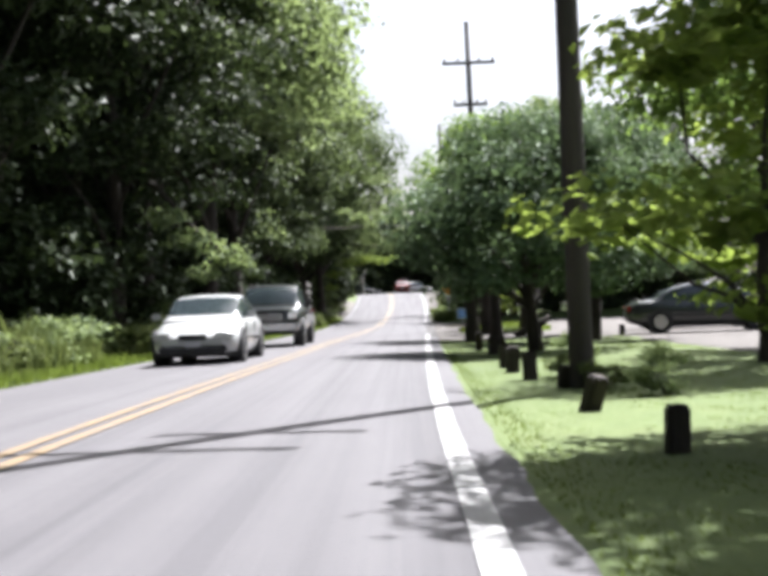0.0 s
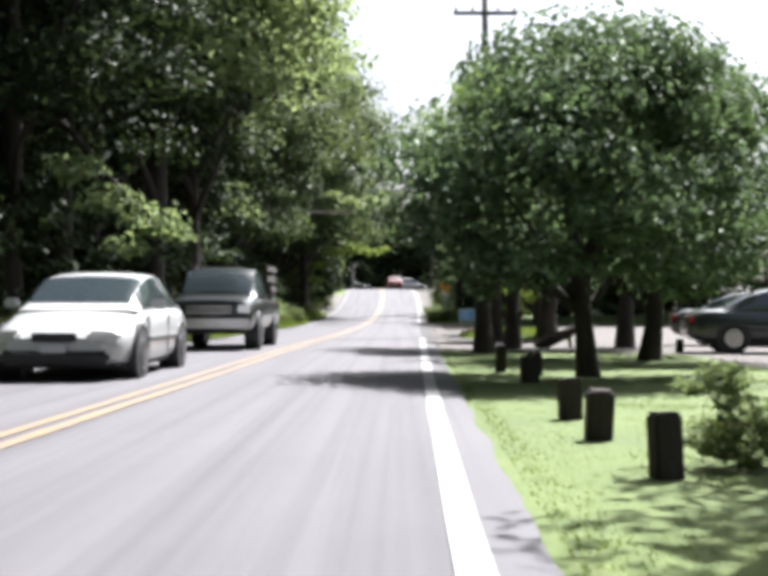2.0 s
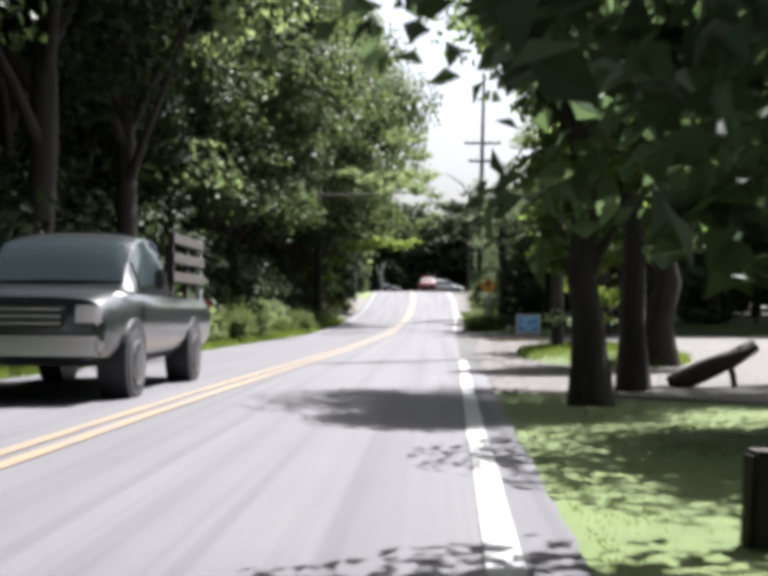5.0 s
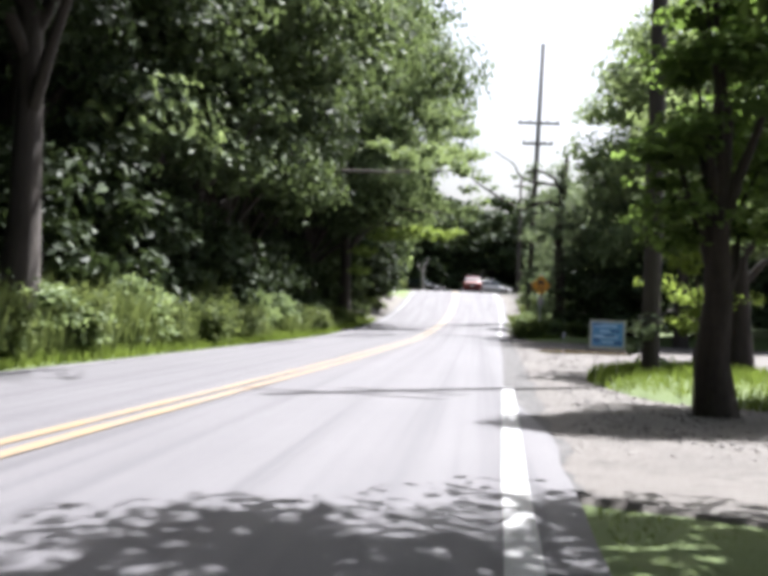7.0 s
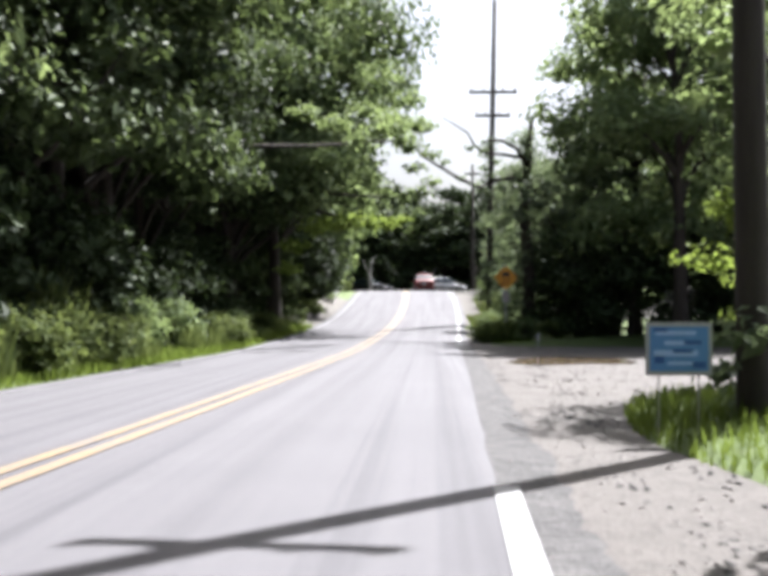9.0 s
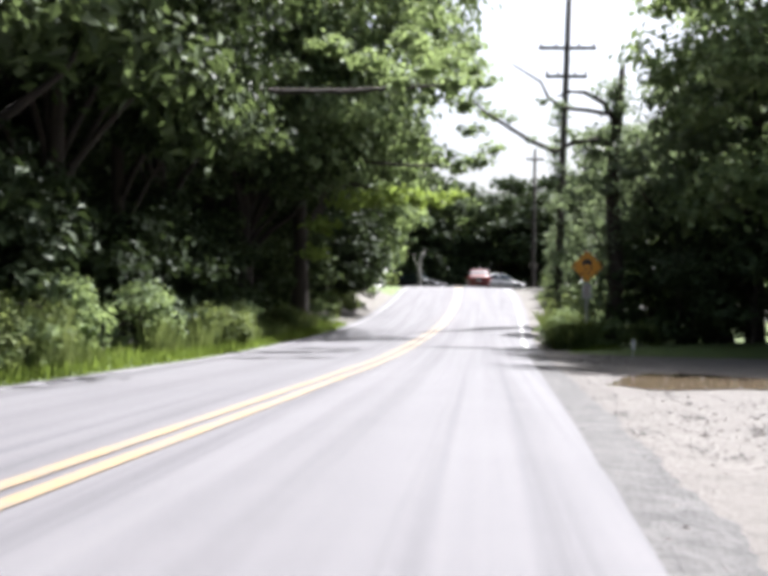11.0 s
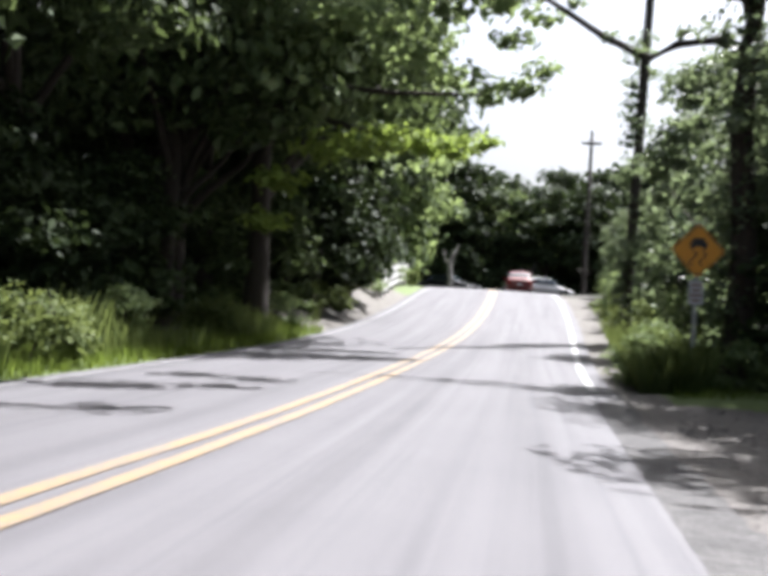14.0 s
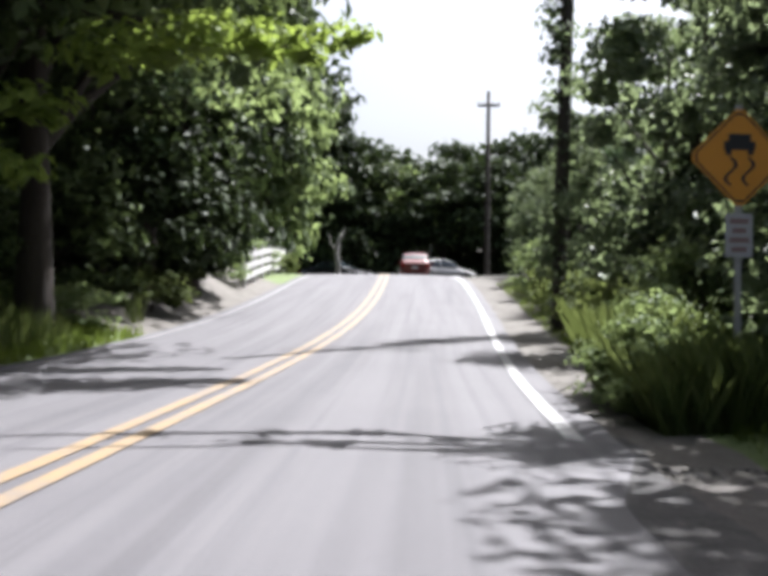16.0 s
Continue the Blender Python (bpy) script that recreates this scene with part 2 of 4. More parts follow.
def box(bm, size, at=(0, 0, 0), bevel=0.0, turn=None):
    r = bmesh.ops.create_cube(bm, size=1.0)
    vs = r["verts"]
    bmesh.ops.scale(bm, vec=size, verts=vs)
    if bevel:
        es = list({e for v in vs for e in v.link_edges})
        vs = list({v for f in bmesh.ops.bevel(bm, geom=es, offset=bevel, segments=2, affect="EDGES")["faces"] for v in f.verts} | {v for v in vs if v.is_valid})
    if turn is not None:
        bmesh.ops.transform(bm, matrix=turn.to_4x4(), verts=vs)
    bmesh.ops.translate(bm, vec=at, verts=vs)
    return bm


def tube(pts, radii, sides=10, wobble=0.0, rng=None):
    """Verts and quads of a tapered tube along points, closed at the end."""
    pts = [Vector(p) for p in pts]
    verts, faces = [], []
    ref = Vector((1, .13, .07))
    for i, (p, r) in enumerate(zip(pts, radii)):
        d = (pts[min(i + 1, len(pts) - 1)] - pts[max(i - 1, 0)]).normalized()
        u = d.cross(ref).normalized()
        w = d.cross(u)
        for s in range(sides):
            a = 2 * math.pi * s / sides
            k = r * (1 + (rng.uniform(-wobble, wobble) if wobble else 0))
            verts.append(p + u * (k * math.cos(a)) + w * (k * math.sin(a)))
    for i in range(len(pts) - 1):
        for s in range(sides):
            a, b = i * sides + s, i * sides + (s + 1) % sides
            faces.append((a, b, b + sides, a + sides))
    top = len(verts)
    verts.append(pts[-1])
    o = (len(pts) - 1) * sides
    for s in range(0, sides, 2):
        faces.append((o + s, o + (s + 1) % sides, o + (s + 2) % sides, top))
    return [tuple(v) for v in verts], faces


def join(chunks):
    verts, faces, o = [], [], 0
    for v, f in chunks:
        verts += v
        faces += [tuple(i + o for i in q) for q in f]
        o += len(v)
    return verts, faces


def leaf_quads(c, nrm, size, g, slim=.62):
    """One folded four-cornered leaf at each of the points c, facing nrm."""
    k = len(c)
    nrm = nrm / np.linalg.norm(nrm, axis=1, keepdims=True)
    t = g.normal(size=(k, 3))
    u = np.cross(nrm, t)
    u /= np.linalg.norm(u, axis=1, keepdims=True) + 1e-9
    w = np.cross(nrm, u)
    s = size[:, None]
    base, tip = c - u * s * .5, c + u * s * .5 - nrm * s * .12
    a, b = c + w * s * slim * .5 + nrm * s * .1, c - w * s * slim * .5 + nrm * s * .1
    verts = np.stack([base, a, tip, b], 1).reshape(-1, 3)
    return verts, np.arange(4 * k, dtype=np.int32).reshape(-1, 4)


def clump_leaves(clumps, per_area, size, g, droop=.35, core=16):
    """Leaves on the outer shells of the clumps, rows of x, y, z, radius."""
    cs, ns, ss = [], [], []
    for x, y, z, r in clumps:
        k = max(int(per_area * r * r), 6)
        d = g.normal(size=(k, 3))
        d[:, 2] = np.abs(d[:, 2]) * .9 - .22
        d /= np.linalg.norm(d, axis=1, keepdims=True)
        q = r * g.uniform(.6, 1.12, size=(k, 1)) * (1, 1, .62)
        cs.append(np.array((x, y, z)) + d * q)
        nn = d + g.normal(size=(k, 3)) * .42
        nn[:, 2] += droop
        ns.append(nn)
        ss.append(size * g.uniform(.6, 1.35, k))
        # overlapping leaf layers in the heart of the clump keep the sun out
        h = int(core)
        d = g.normal(size=(h, 3))
        d *= .42 * r / (np.linalg.norm(d, axis=1, keepdims=True) + .2)
        cs.append(np.array((x, y, z - .1 * r)) + d * (1, 1, .5))
        ns.append(g.normal(size=(h, 3)) * .5 + (0, 0, 1))
        ss.append(min(size * 2.0, r * .7) * g.uniform(.8, 1.2, h))
    return leaf_quads(np.concatenate(cs), np.concatenate(ns), np.concatenate(ss), g)


# ---- ground, road, lot ----
def drive_edge(y):
    """Where the gravel begins, sideways from the centre line."""
    if y < 33.4:
        return 8.7
    if y < 37.2:
        return 8.7 - 5.72 * (y - 33.4) / 3.8
    return 2.98 if y < 76 else 2.98 + (y - 76) * 1.4


def height(x, y):
    """Lie of the land beside the road."""
    off = x - rx(y)
    z = rz(y)
    if abs(off) < 3.45:
        return z - .06
    d = abs(off) - 3.45
    n = noise.noise(Vector((x * .35, y * .35, 0))) * .07 + noise.noise(Vector((x * 1.7, y * 1.7, 3))) * .02
    if off > 0:
        if y < 77 and off > drive_edge(y) - .3:
            return z - .05 + min(d, 1) * n * .2
        return z - .03 + min(d, 1) * n + (min(d * .05, .5) if y > 74 else 0)
    bank = .9 * max(0.0, 1 - abs(y - 104) / 16) * min(max(d - .2, 0) / 1.6, 1)
    return z - .04 + min(d, 1) * n + min(d * .06, 2) + bank


def ground_sheet():
    xs = np.concatenate([[-2500, -900, -300, -120, -60, -40, -30, -24, -20, -16, -13], np.arange(-11, 14.01, .45), [15, 17, 20, 24, 30, 40, 60, 120, 300, 900, 2500]])
    ys = np.concatenate([[-2500, -800, -250, -90, -40, -20, -12], np.arange(-8, 136, .9), [140, 146, 154, 165, 180, 210, 260, 350, 600, 1200, 2500]])
    verts = [(x, y, height(x, y)) for y in ys for x in xs]
    nx, ny = len(xs), len(ys)
    faces = [(j * nx + i, j * nx + i + 1, (j + 1) * nx + i + 1, (j + 1) * nx + i) for j in range(ny - 1) for i in range(nx - 1)]
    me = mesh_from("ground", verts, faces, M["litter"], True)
    me.materials.append(M["turf"])
    me.materials.append(M["dirt"])
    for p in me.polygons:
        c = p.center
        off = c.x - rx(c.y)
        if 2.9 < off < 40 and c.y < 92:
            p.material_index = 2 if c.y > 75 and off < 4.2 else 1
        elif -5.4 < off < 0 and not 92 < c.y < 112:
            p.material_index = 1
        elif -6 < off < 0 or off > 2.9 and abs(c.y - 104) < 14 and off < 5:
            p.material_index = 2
    return tagged(new("ground", me), "grassy verges and dark leaf-littered woodland floor", "ground", kind="structure")


def ribbon(name, lefts, rights, ys, lift, mat, cols=1):
    """A strip along the road between two sideways offsets."""
    verts, n = [], cols + 1
    for y, a, b in zip(ys, lefts, rights):
        for i in range(n):
            o = a + (b - a) * i / cols
            crown = .05 * (1 - min(abs(o) / 3.3, 1) ** 2)
            verts.append((rx(y) + o, y, rz(y) + lift + crown))
    faces = [(j * n + i, j * n + i + 1, (j + 1) * n + i + 1, (j + 1) * n + i) for j in range(len(ys) - 1) for i in range(cols)]
    return mesh_from(name, verts, faces, mat, True)


def road_edge(y, side):
    n = noise.noise(Vector((y * .8, side * 7, 1))) * .05 + noise.noise(Vector((y * 3.1, side * 5, 2))) * .02
    o = 3.36 + n
    if side > 0 and 40 < y < 77.5:
        o -= .38 * min((y - 40) / 6, (77.5 - y) / 2, 1) + n * .6
    return o


ground_sheet()
road_ys = np.concatenate([[-400, -100, -40], np.arange(-12, 150, .3), [160, 180, 220, 300, 500]])
road = tagged(new("road", ribbon("road", [-road_edge(y, -1) for y in road_ys], [road_edge(y, 1) for y in road_ys], road_ys, 0.0, M["asphalt"], 12)),
              "sun-bleached grey asphalt two-lane road with tyre tracks", "road", kind="structure")
road.data.materials[0] = M["asphalt"]

line_ys = np.arange(-12, 150, .6)
for name, o, w, mat, lab, lo, hi in (("centre_line", -.025, .12, "yellow", "worn double yellow centre line", -12, 150), ("centre_line", .205, .12, "yellow", "worn double yellow centre line", -12, 150),
                                     ("edge_line", -3.06, .11, "ghost", "faded white edge line almost worn off", 40, 150), ("edge_line", HALF, .15, "white", "worn white edge line on asphalt", -12, 46.5),
                                     ("edge_line", HALF, .13, "white", "worn white edge line on asphalt", 77.4, 150)):
    ys = [y for y in line_ys if lo <= y <= hi]
    jit = [noise.noise(Vector((y * .5, o * 3, 0))) * .012 for y in ys]
    tagged(new(name, ribbon(name, [o - w / 2 + j for j in jit], [o + w / 2 + j for j in jit], ys, .009, M[mat])), lab, "road marking", kind="structure")


def lot_sheet():
    """Gravel lot with two drives that meet the road."""
    rows = np.arange(14, 80.5, .75)
    verts, faces, n = [], [], 22
    for y in rows:
        for i in range(n + 1):
            inner = drive_edge(y) + (noise.noise(Vector((y * .5, 4, 4))) * .3 if y < 36.8 or y > 76.5 else -.22)
            o = inner + (20.5 + noise.noise(Vector((y * .2, 2, 2))) * 2 - inner) * (i / n) ** 1.6
            dip = .09 if i == 0 and (y < 37.0 or y > 76.5) else 0
            verts.append((rx(y) + o, y, rz(y) - .012 - dip - min(max(o - 3.3, 0), 1) * .015 + (noise.noise(Vector((o * 1.5, y * 1.5, 9))) * .012 if o > 3.4 else 0)))
    for j in range(len(rows) - 1):
        for i in range(n):
            a = j * (n + 1) + i
            faces.append((a, a + 1, a + n + 2, a + n + 1))
    return tagged(new("gravel_lot", mesh_from("gravel_lot", verts, faces, M["gravel"], True)), "pale gravel parking lot and driveway aprons", "gravel lot", kind="structure")


lot_sheet()
edge_ys = np.arange(36.8, 78.5, .14)


def crumble(y):
    return 3.4 + noise.noise(Vector((y * .7, 3, 6))) * .12 + noise.noise(Vector((y * 3.3, 3, 6))) * .06 + noise.noise(Vector((y * 9, 1, 6))) * .05


tagged(new("shoulder", ribbon("shoulder", [2.8] * len(edge_ys), [crumble(y) for y in edge_ys], edge_ys, -.006, M["broken"], 4)), "crumbled dark asphalt shoulder meeting gravel", "road shoulder", kind="structure")


def island():
    """Grass island between the two drives, raised a little over the gravel."""
    verts, faces, k = [(6.9, 49.3, .22 + rz(50))], [], 40
    for ring, (s, h) in enumerate(((.55, .17), (.9, .06), (1, -.06))):
        for i in range(k):
            a = 2 * math.pi * i / k
            w = 1 + noise.noise(Vector((math.cos(a) * 2, math.sin(a) * 2, 5))) * .15
            x, y = 6.9 + math.cos(a) * 1.9 * s * w, 49.3 + math.sin(a) * 5.1 * s * w
            verts.append((x, y, h + rz(y)))
    for r in range(2):
        for i in range(k):
            a, b = 1 + r * k + i, 1 + r * k + (i + 1) % k
            faces.append((a, a + k, b + k, b))
    for i in range(0, k, 2):
        faces.append((0, 1 + i, 1 + (i + 1) % k, 1 + (i + 2) % k))
    return tagged(new("grass_island", mesh_from("grass_island", verts, faces, M["turf"], True)), "grassy island between two gravel drives", "ground", kind="structure")


island()


def puddle():
    m, n, l, b = nodes_of("muddy_water")
    b.inputs["Base Color"].default_value = (.115, .088, .058, 1)
    b.inputs["Roughness"].default_value = .07
    f = noise_node(n, l, 6, 2)
    bump(n, l, b, f, .04, .01)
    k = 48
    verts = [(0, 0, 0)]
    for i in range(k):
        a = 2 * math.pi * i / k
        w = 1 + noise.noise(Vector((math.cos(a) * 1.3, math.sin(a) * 1.3, 8))) * .5 + noise.noise(Vector((math.cos(a) * 5, math.sin(a) * 5, 3))) * .22
        verts.append((math.cos(a) * 1.5 * w, math.sin(a) * 2.3 * w, 0))
    faces = [(0, 1 + i, 1 + (i + 1) % k, 1 + (i + 2) % k) for i in range(0, k, 2)]
    ob = tagged(new("puddle", mesh_from("puddle", verts, faces, m)), "shallow brown muddy puddle on gravel", "puddle")
    ob.matrix_basis = pose(6.45, 66.6, rz(67) - .011, 0, 0, -12)
    return ob


puddle()


# ---- plants ----
def crown_clumps(g, H, R, low, count, reach=(.6, .97), squash=1.0):
    out = []
    for i in range(int(count * .7)):
        h = g.uniform(0, 1)
        prof = (math.sin(math.pi * min(max(.12 + h * .86, 0), 1)) ** .55) * (1 - .25 * h)
        a = g.uniform(0, 2 * math.pi)
        q = R * prof * math.sqrt(g.uniform(reach[0] ** 2, reach[1] ** 2))
        r = g.uniform(.5, 1.25) * R * .3 + .26
        out.append((math.cos(a) * q, math.sin(a) * q * squash, low + (H - low) * h, r))
    return out


def make_tree(name, label, H, R, low, count, mat, per_area, leaf, trunk_r, seed, category="tree", limbs=7, fork=.45, barkmat="bark", core=20):
    g = np.random.default_rng(seed)
    rng = random.Random(seed)
    root = thing(name, label, category)
    clumps = crown_clumps(g, H, R, low, count)
    lean = [(0, 0, -.25)]
    x = y = 0.0
    steps = 7
    for i in range(1, steps + 1):
        x += rng.uniform(-.12, .12)
        y += rng.uniform(-.12, .12)
        lean.append((x, y, H * .86 * i / steps))
    radii = [trunk_r * (1.35 if i == 0 else 1) * (1 - .85 * i / steps) for i in range(steps + 1)]
    v, f = tube(lean, radii, 9, .08, rng)
    part_mesh("trunk", mesh_from("trunk", v, f, M[barkmat], True), root)
    for i in range(limbs):
        c = clumps[int(g.integers(len(clumps)))]
        z0 = min(max(c[2] * fork, .8), H * .7)
        k = z0 / (H * .86) * steps
        j = min(int(k), steps - 1)
        p = Vector(lean[j + 1]).lerp(Vector(lean[j]), 1 - (k - j)) if j else Vector((0, 0, z0))
        end = Vector(c[:3])
        mid = p.lerp(end, .5) + Vector((rng.uniform(-.2, .2), rng.uniform(-.2, .2), .1 * H * rng.uniform(-.3, .5)))
        r0 = trunk_r * .42
        v, f = tube([p, p.lerp(mid, .5) + Vector((0, 0, .1)), mid, end], [r0, r0 * .75, r0 * .5, r0 * .15], 6)
        part_mesh("limb", mesh_from("limb", v, f, M[barkmat], True), root)
    v, f = clump_leaves(clumps, per_area, leaf, g, .35, core)
    part_mesh("crown", mesh_from("crown", v, f, M[mat]), root)
    return root


def put(proto, first, x, y, turn=0.0, s=1.0, sz=None, sink=0.0):
    """Places the first use of a plant, then copies of it, on the ground."""
    m = Matrix.Translation((x, y, height(x, y) - sink)) @ Matrix.Rotation(radians(turn), 4, "Z") @ Matrix.Diagonal((s, s, sz or s, 1))
    if first:
        proto.matrix_basis = m
        return proto
    return copy_thing_scaled(proto, m)


def copy_thing_scaled(proto, m):
    keep = proto.matrix_basis.copy()
    proto.matrix_basis = Matrix.Identity(4)
    ob = copy_thing(proto, m)
    proto.matrix_basis = keep
    return ob


class Stock:
    """A kind of plant: its first use is the original, later ones are copies."""

    def __init__(self, proto, group=""):
        self.proto, self.used = proto, False
        if group:
            tagged(proto, group=group)

    def put(self, x, y, turn=0.0, s=1.0, sz=None, sink=0.0):
        ob = put(self.proto, not self.used, x, y, turn, s, sz, sink)
        self.used = True
        return ob


WOODS = "trees along the left verge"
tall = [Stock(make_tree("tree", "tall dense broadleaf tree crowding the road verge", 13, 4.2, 2.6, 70, "leaf", 92, .265, .26, 11), WOODS),
        Stock(make_tree("tree", "tall leafy roadside tree with deep shade inside", 15, 4.4, 3.0, 76, "leaf", 88, .27, .30, 12), WOODS),
        Stock(make_tree("tree", "tall cool-green tree in a dense roadside wood", 14, 4.0, 2.3, 72, "leaf_blue", 92, .26, .24, 13), WOODS)]
# shade inside the wood is put into these trees' leaf colour
high = [Stock(make_tree("tree", "tall woodland tree with a high crown over dark trunks", 15, 4.5, 5.4, 70, "leaf_shade", 82, .28, .28, 17), WOODS),
        Stock(make_tree("tree", "tall woodland tree with a high crown and shade-dark leaf colour", 16, 4.6, 5.8, 70, "leaf_shade", 82, .28, .30, 18), WOODS)]
high_lit = [Stock(make_tree("tree", "tall woodland tree with half-shaded leaf colour over dark trunks", 15, 4.5, 4.6, 70, "leaf_mid", 82, .28, .28, 27), WOODS),
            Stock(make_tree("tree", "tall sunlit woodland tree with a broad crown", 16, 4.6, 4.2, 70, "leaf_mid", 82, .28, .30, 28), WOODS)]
# bushes carry the shade under the trees in their leaf colour
under = [Stock(make_tree("bush", "dark leafy understorey bush below the trees", 3.6, 1.9, .2, 46, "leaf_shade", 90, .24, .06, 55, "bush", 5, .3), "understorey bushes"),
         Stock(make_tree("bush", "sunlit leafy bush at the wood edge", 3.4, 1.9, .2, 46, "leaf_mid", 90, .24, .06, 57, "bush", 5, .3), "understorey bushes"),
         Stock(make_tree("bush", "tangled green understorey bush in the wood edge", 3.0, 1.8, .15, 44, "leaf_shade", 90, .23, .06, 56, "bush", 5, .3), "understorey bushes")]
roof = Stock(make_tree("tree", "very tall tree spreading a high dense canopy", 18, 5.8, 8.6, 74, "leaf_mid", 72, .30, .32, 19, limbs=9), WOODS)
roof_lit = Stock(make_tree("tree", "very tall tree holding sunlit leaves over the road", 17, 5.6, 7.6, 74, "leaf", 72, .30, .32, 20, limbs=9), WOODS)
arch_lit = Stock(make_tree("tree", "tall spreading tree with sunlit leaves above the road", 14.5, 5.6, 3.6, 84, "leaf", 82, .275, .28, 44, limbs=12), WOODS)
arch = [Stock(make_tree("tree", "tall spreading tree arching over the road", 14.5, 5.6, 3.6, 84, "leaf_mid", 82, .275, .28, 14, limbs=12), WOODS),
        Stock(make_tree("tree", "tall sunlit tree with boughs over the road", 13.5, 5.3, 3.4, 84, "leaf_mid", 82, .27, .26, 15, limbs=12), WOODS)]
# dark leaf colour stands in for shade deep in the woods
back = [Stock(make_tree("tree", "tall woodland tree behind the roadside row", 17, 5.2, .6, 84, "leaf_shade", 16, .85, .30, 21, limbs=3, core=8), "woodland trees"),
        Stock(make_tree("tree", "dark woodland tree far behind the road", 15, 5.0, .5, 84, "leaf_shade", 16, .85, .28, 22, limbs=3, core=8), "woodland trees")]
far = [Stock(make_tree("tree", "rounded dark woodland tree beyond the crest", 11, 4.6, .3, 90, "leaf_shade", 34, .56, .3, 23, limbs=3, core=8), "woodland trees"),
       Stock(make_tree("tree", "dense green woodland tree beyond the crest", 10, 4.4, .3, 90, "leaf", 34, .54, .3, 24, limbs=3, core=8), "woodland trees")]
dome = [Stock(make_tree("orchard_tree", "low round-crowned tree on the grass verge", 4.3, 2.5, 1.2, 70, "leaf_blue", 320, .135, .15, 31, limbs=9, fork=.3, core=40), "low trees beside the lot"),
        Stock(make_tree("orchard_tree", "low spreading dark-leaved tree beside the lot", 5.0, 2.6, 1.4, 70, "leaf_blue", 320, .135, .19, 32, limbs=9, fork=.3, core=40), "low trees beside the lot")]
signtree = Stock(make_tree("tree", "leafy tree spreading above the warning sign", 6.9, 2.0, 3.2, 50, "ivy", 190, .18, .15, 37, limbs=8, fork=.6))
canopy = Stock(make_tree("tree", "tree whose leafy canopy shades road and drive", 7.4, 3.0, 4.2, 62, "leaf_verge", 250, .145, .24, 38, limbs=10, fork=.6))
slim = [Stock(make_tree("tree", "upright dark-leaved tree shading the verge", 8.6, 2.3, 2.4, 62, "leaf_verge", 270, .15, .26, 35, limbs=9, fork=.5), "upright trees on the right verge"),
        Stock(make_tree("tree", "upright ivy-hung tree at the road edge", 7.0, 1.8, .6, 60, "ivy", 190, .18, .16, 36, limbs=6, fork=.5), "upright trees on the right verge")]
narrow = Stock(make_tree("tree", "narrow dark-leaved tree beside a gravel drive", 7.4, .95, 2.5, 60, "leaf_verge", 420, .15, .22, 40, limbs=8, fork=.5))
bright = Stock(make_tree("sapling", "young tree with large yellow-green sunlit leaves", 4.6, 1.7, 1.3, 30, "leaf_bright", 170, .17, .08, 41, limbs=8, fork=.5))
shrub = [Stock(make_tree("shrub", "rounded green shrub at the road edge", 1.5, .95, .15, 26, "leaf", 250, .135, .04, 51, "shrub", 6, .3), "roadside shrubs"),
         Stock(make_tree("shrub", "pale green bushy shrub at the road edge", 1.3, .9, .1, 24, "weeds", 250, .135, .03, 52, "shrub", 6, .3), "roadside shrubs")]

R2 = random.Random(5)
# left front row
y = -9.0
i = 0
while y < 132:
    off = -7.0 + R2.uniform(-.7, .6)
    if 100 < y < 132:
        off -= 3.2
    # leaf tone by stretch: lit and shaded parts put into the colour
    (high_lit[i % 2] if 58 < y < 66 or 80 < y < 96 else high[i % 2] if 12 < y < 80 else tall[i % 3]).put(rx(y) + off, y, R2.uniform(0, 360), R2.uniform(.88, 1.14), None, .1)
    y += R2.uniform(4.6, 6.0)
    i += 1
# understorey on both sides
y = -2.0
while y < 100:
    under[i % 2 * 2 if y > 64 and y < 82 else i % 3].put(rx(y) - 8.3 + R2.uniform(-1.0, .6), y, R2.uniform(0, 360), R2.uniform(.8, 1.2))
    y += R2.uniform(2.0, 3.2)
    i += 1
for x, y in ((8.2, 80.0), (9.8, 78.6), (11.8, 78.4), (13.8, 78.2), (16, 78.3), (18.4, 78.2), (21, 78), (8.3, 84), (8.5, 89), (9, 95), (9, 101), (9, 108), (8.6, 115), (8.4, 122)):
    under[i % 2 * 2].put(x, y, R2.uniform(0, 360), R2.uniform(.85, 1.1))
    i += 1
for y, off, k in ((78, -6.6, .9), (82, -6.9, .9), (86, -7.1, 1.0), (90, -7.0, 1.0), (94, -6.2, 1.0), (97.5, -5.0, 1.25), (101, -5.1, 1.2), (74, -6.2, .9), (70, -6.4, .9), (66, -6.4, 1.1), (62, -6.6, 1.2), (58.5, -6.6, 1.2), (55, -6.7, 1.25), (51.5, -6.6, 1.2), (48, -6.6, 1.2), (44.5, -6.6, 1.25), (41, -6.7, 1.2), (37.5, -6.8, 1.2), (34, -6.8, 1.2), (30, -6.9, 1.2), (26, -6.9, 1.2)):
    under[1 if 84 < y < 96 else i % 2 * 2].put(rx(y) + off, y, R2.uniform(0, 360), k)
    i += 1
for y, a in ((11, 80), (17, 20), (23, 150), (37, 270), (43, 340), (49, 50), (55, 110), (61, 300), (67, 170)):
    (roof_lit if 42 < y < 58 else roof).put(rx(y) - (6.3 if y < 30 else 5.8 if y < 40 else 4.9 if y < 52 else 7.6 if y < 58 else 9.2), y, a, 1.0)
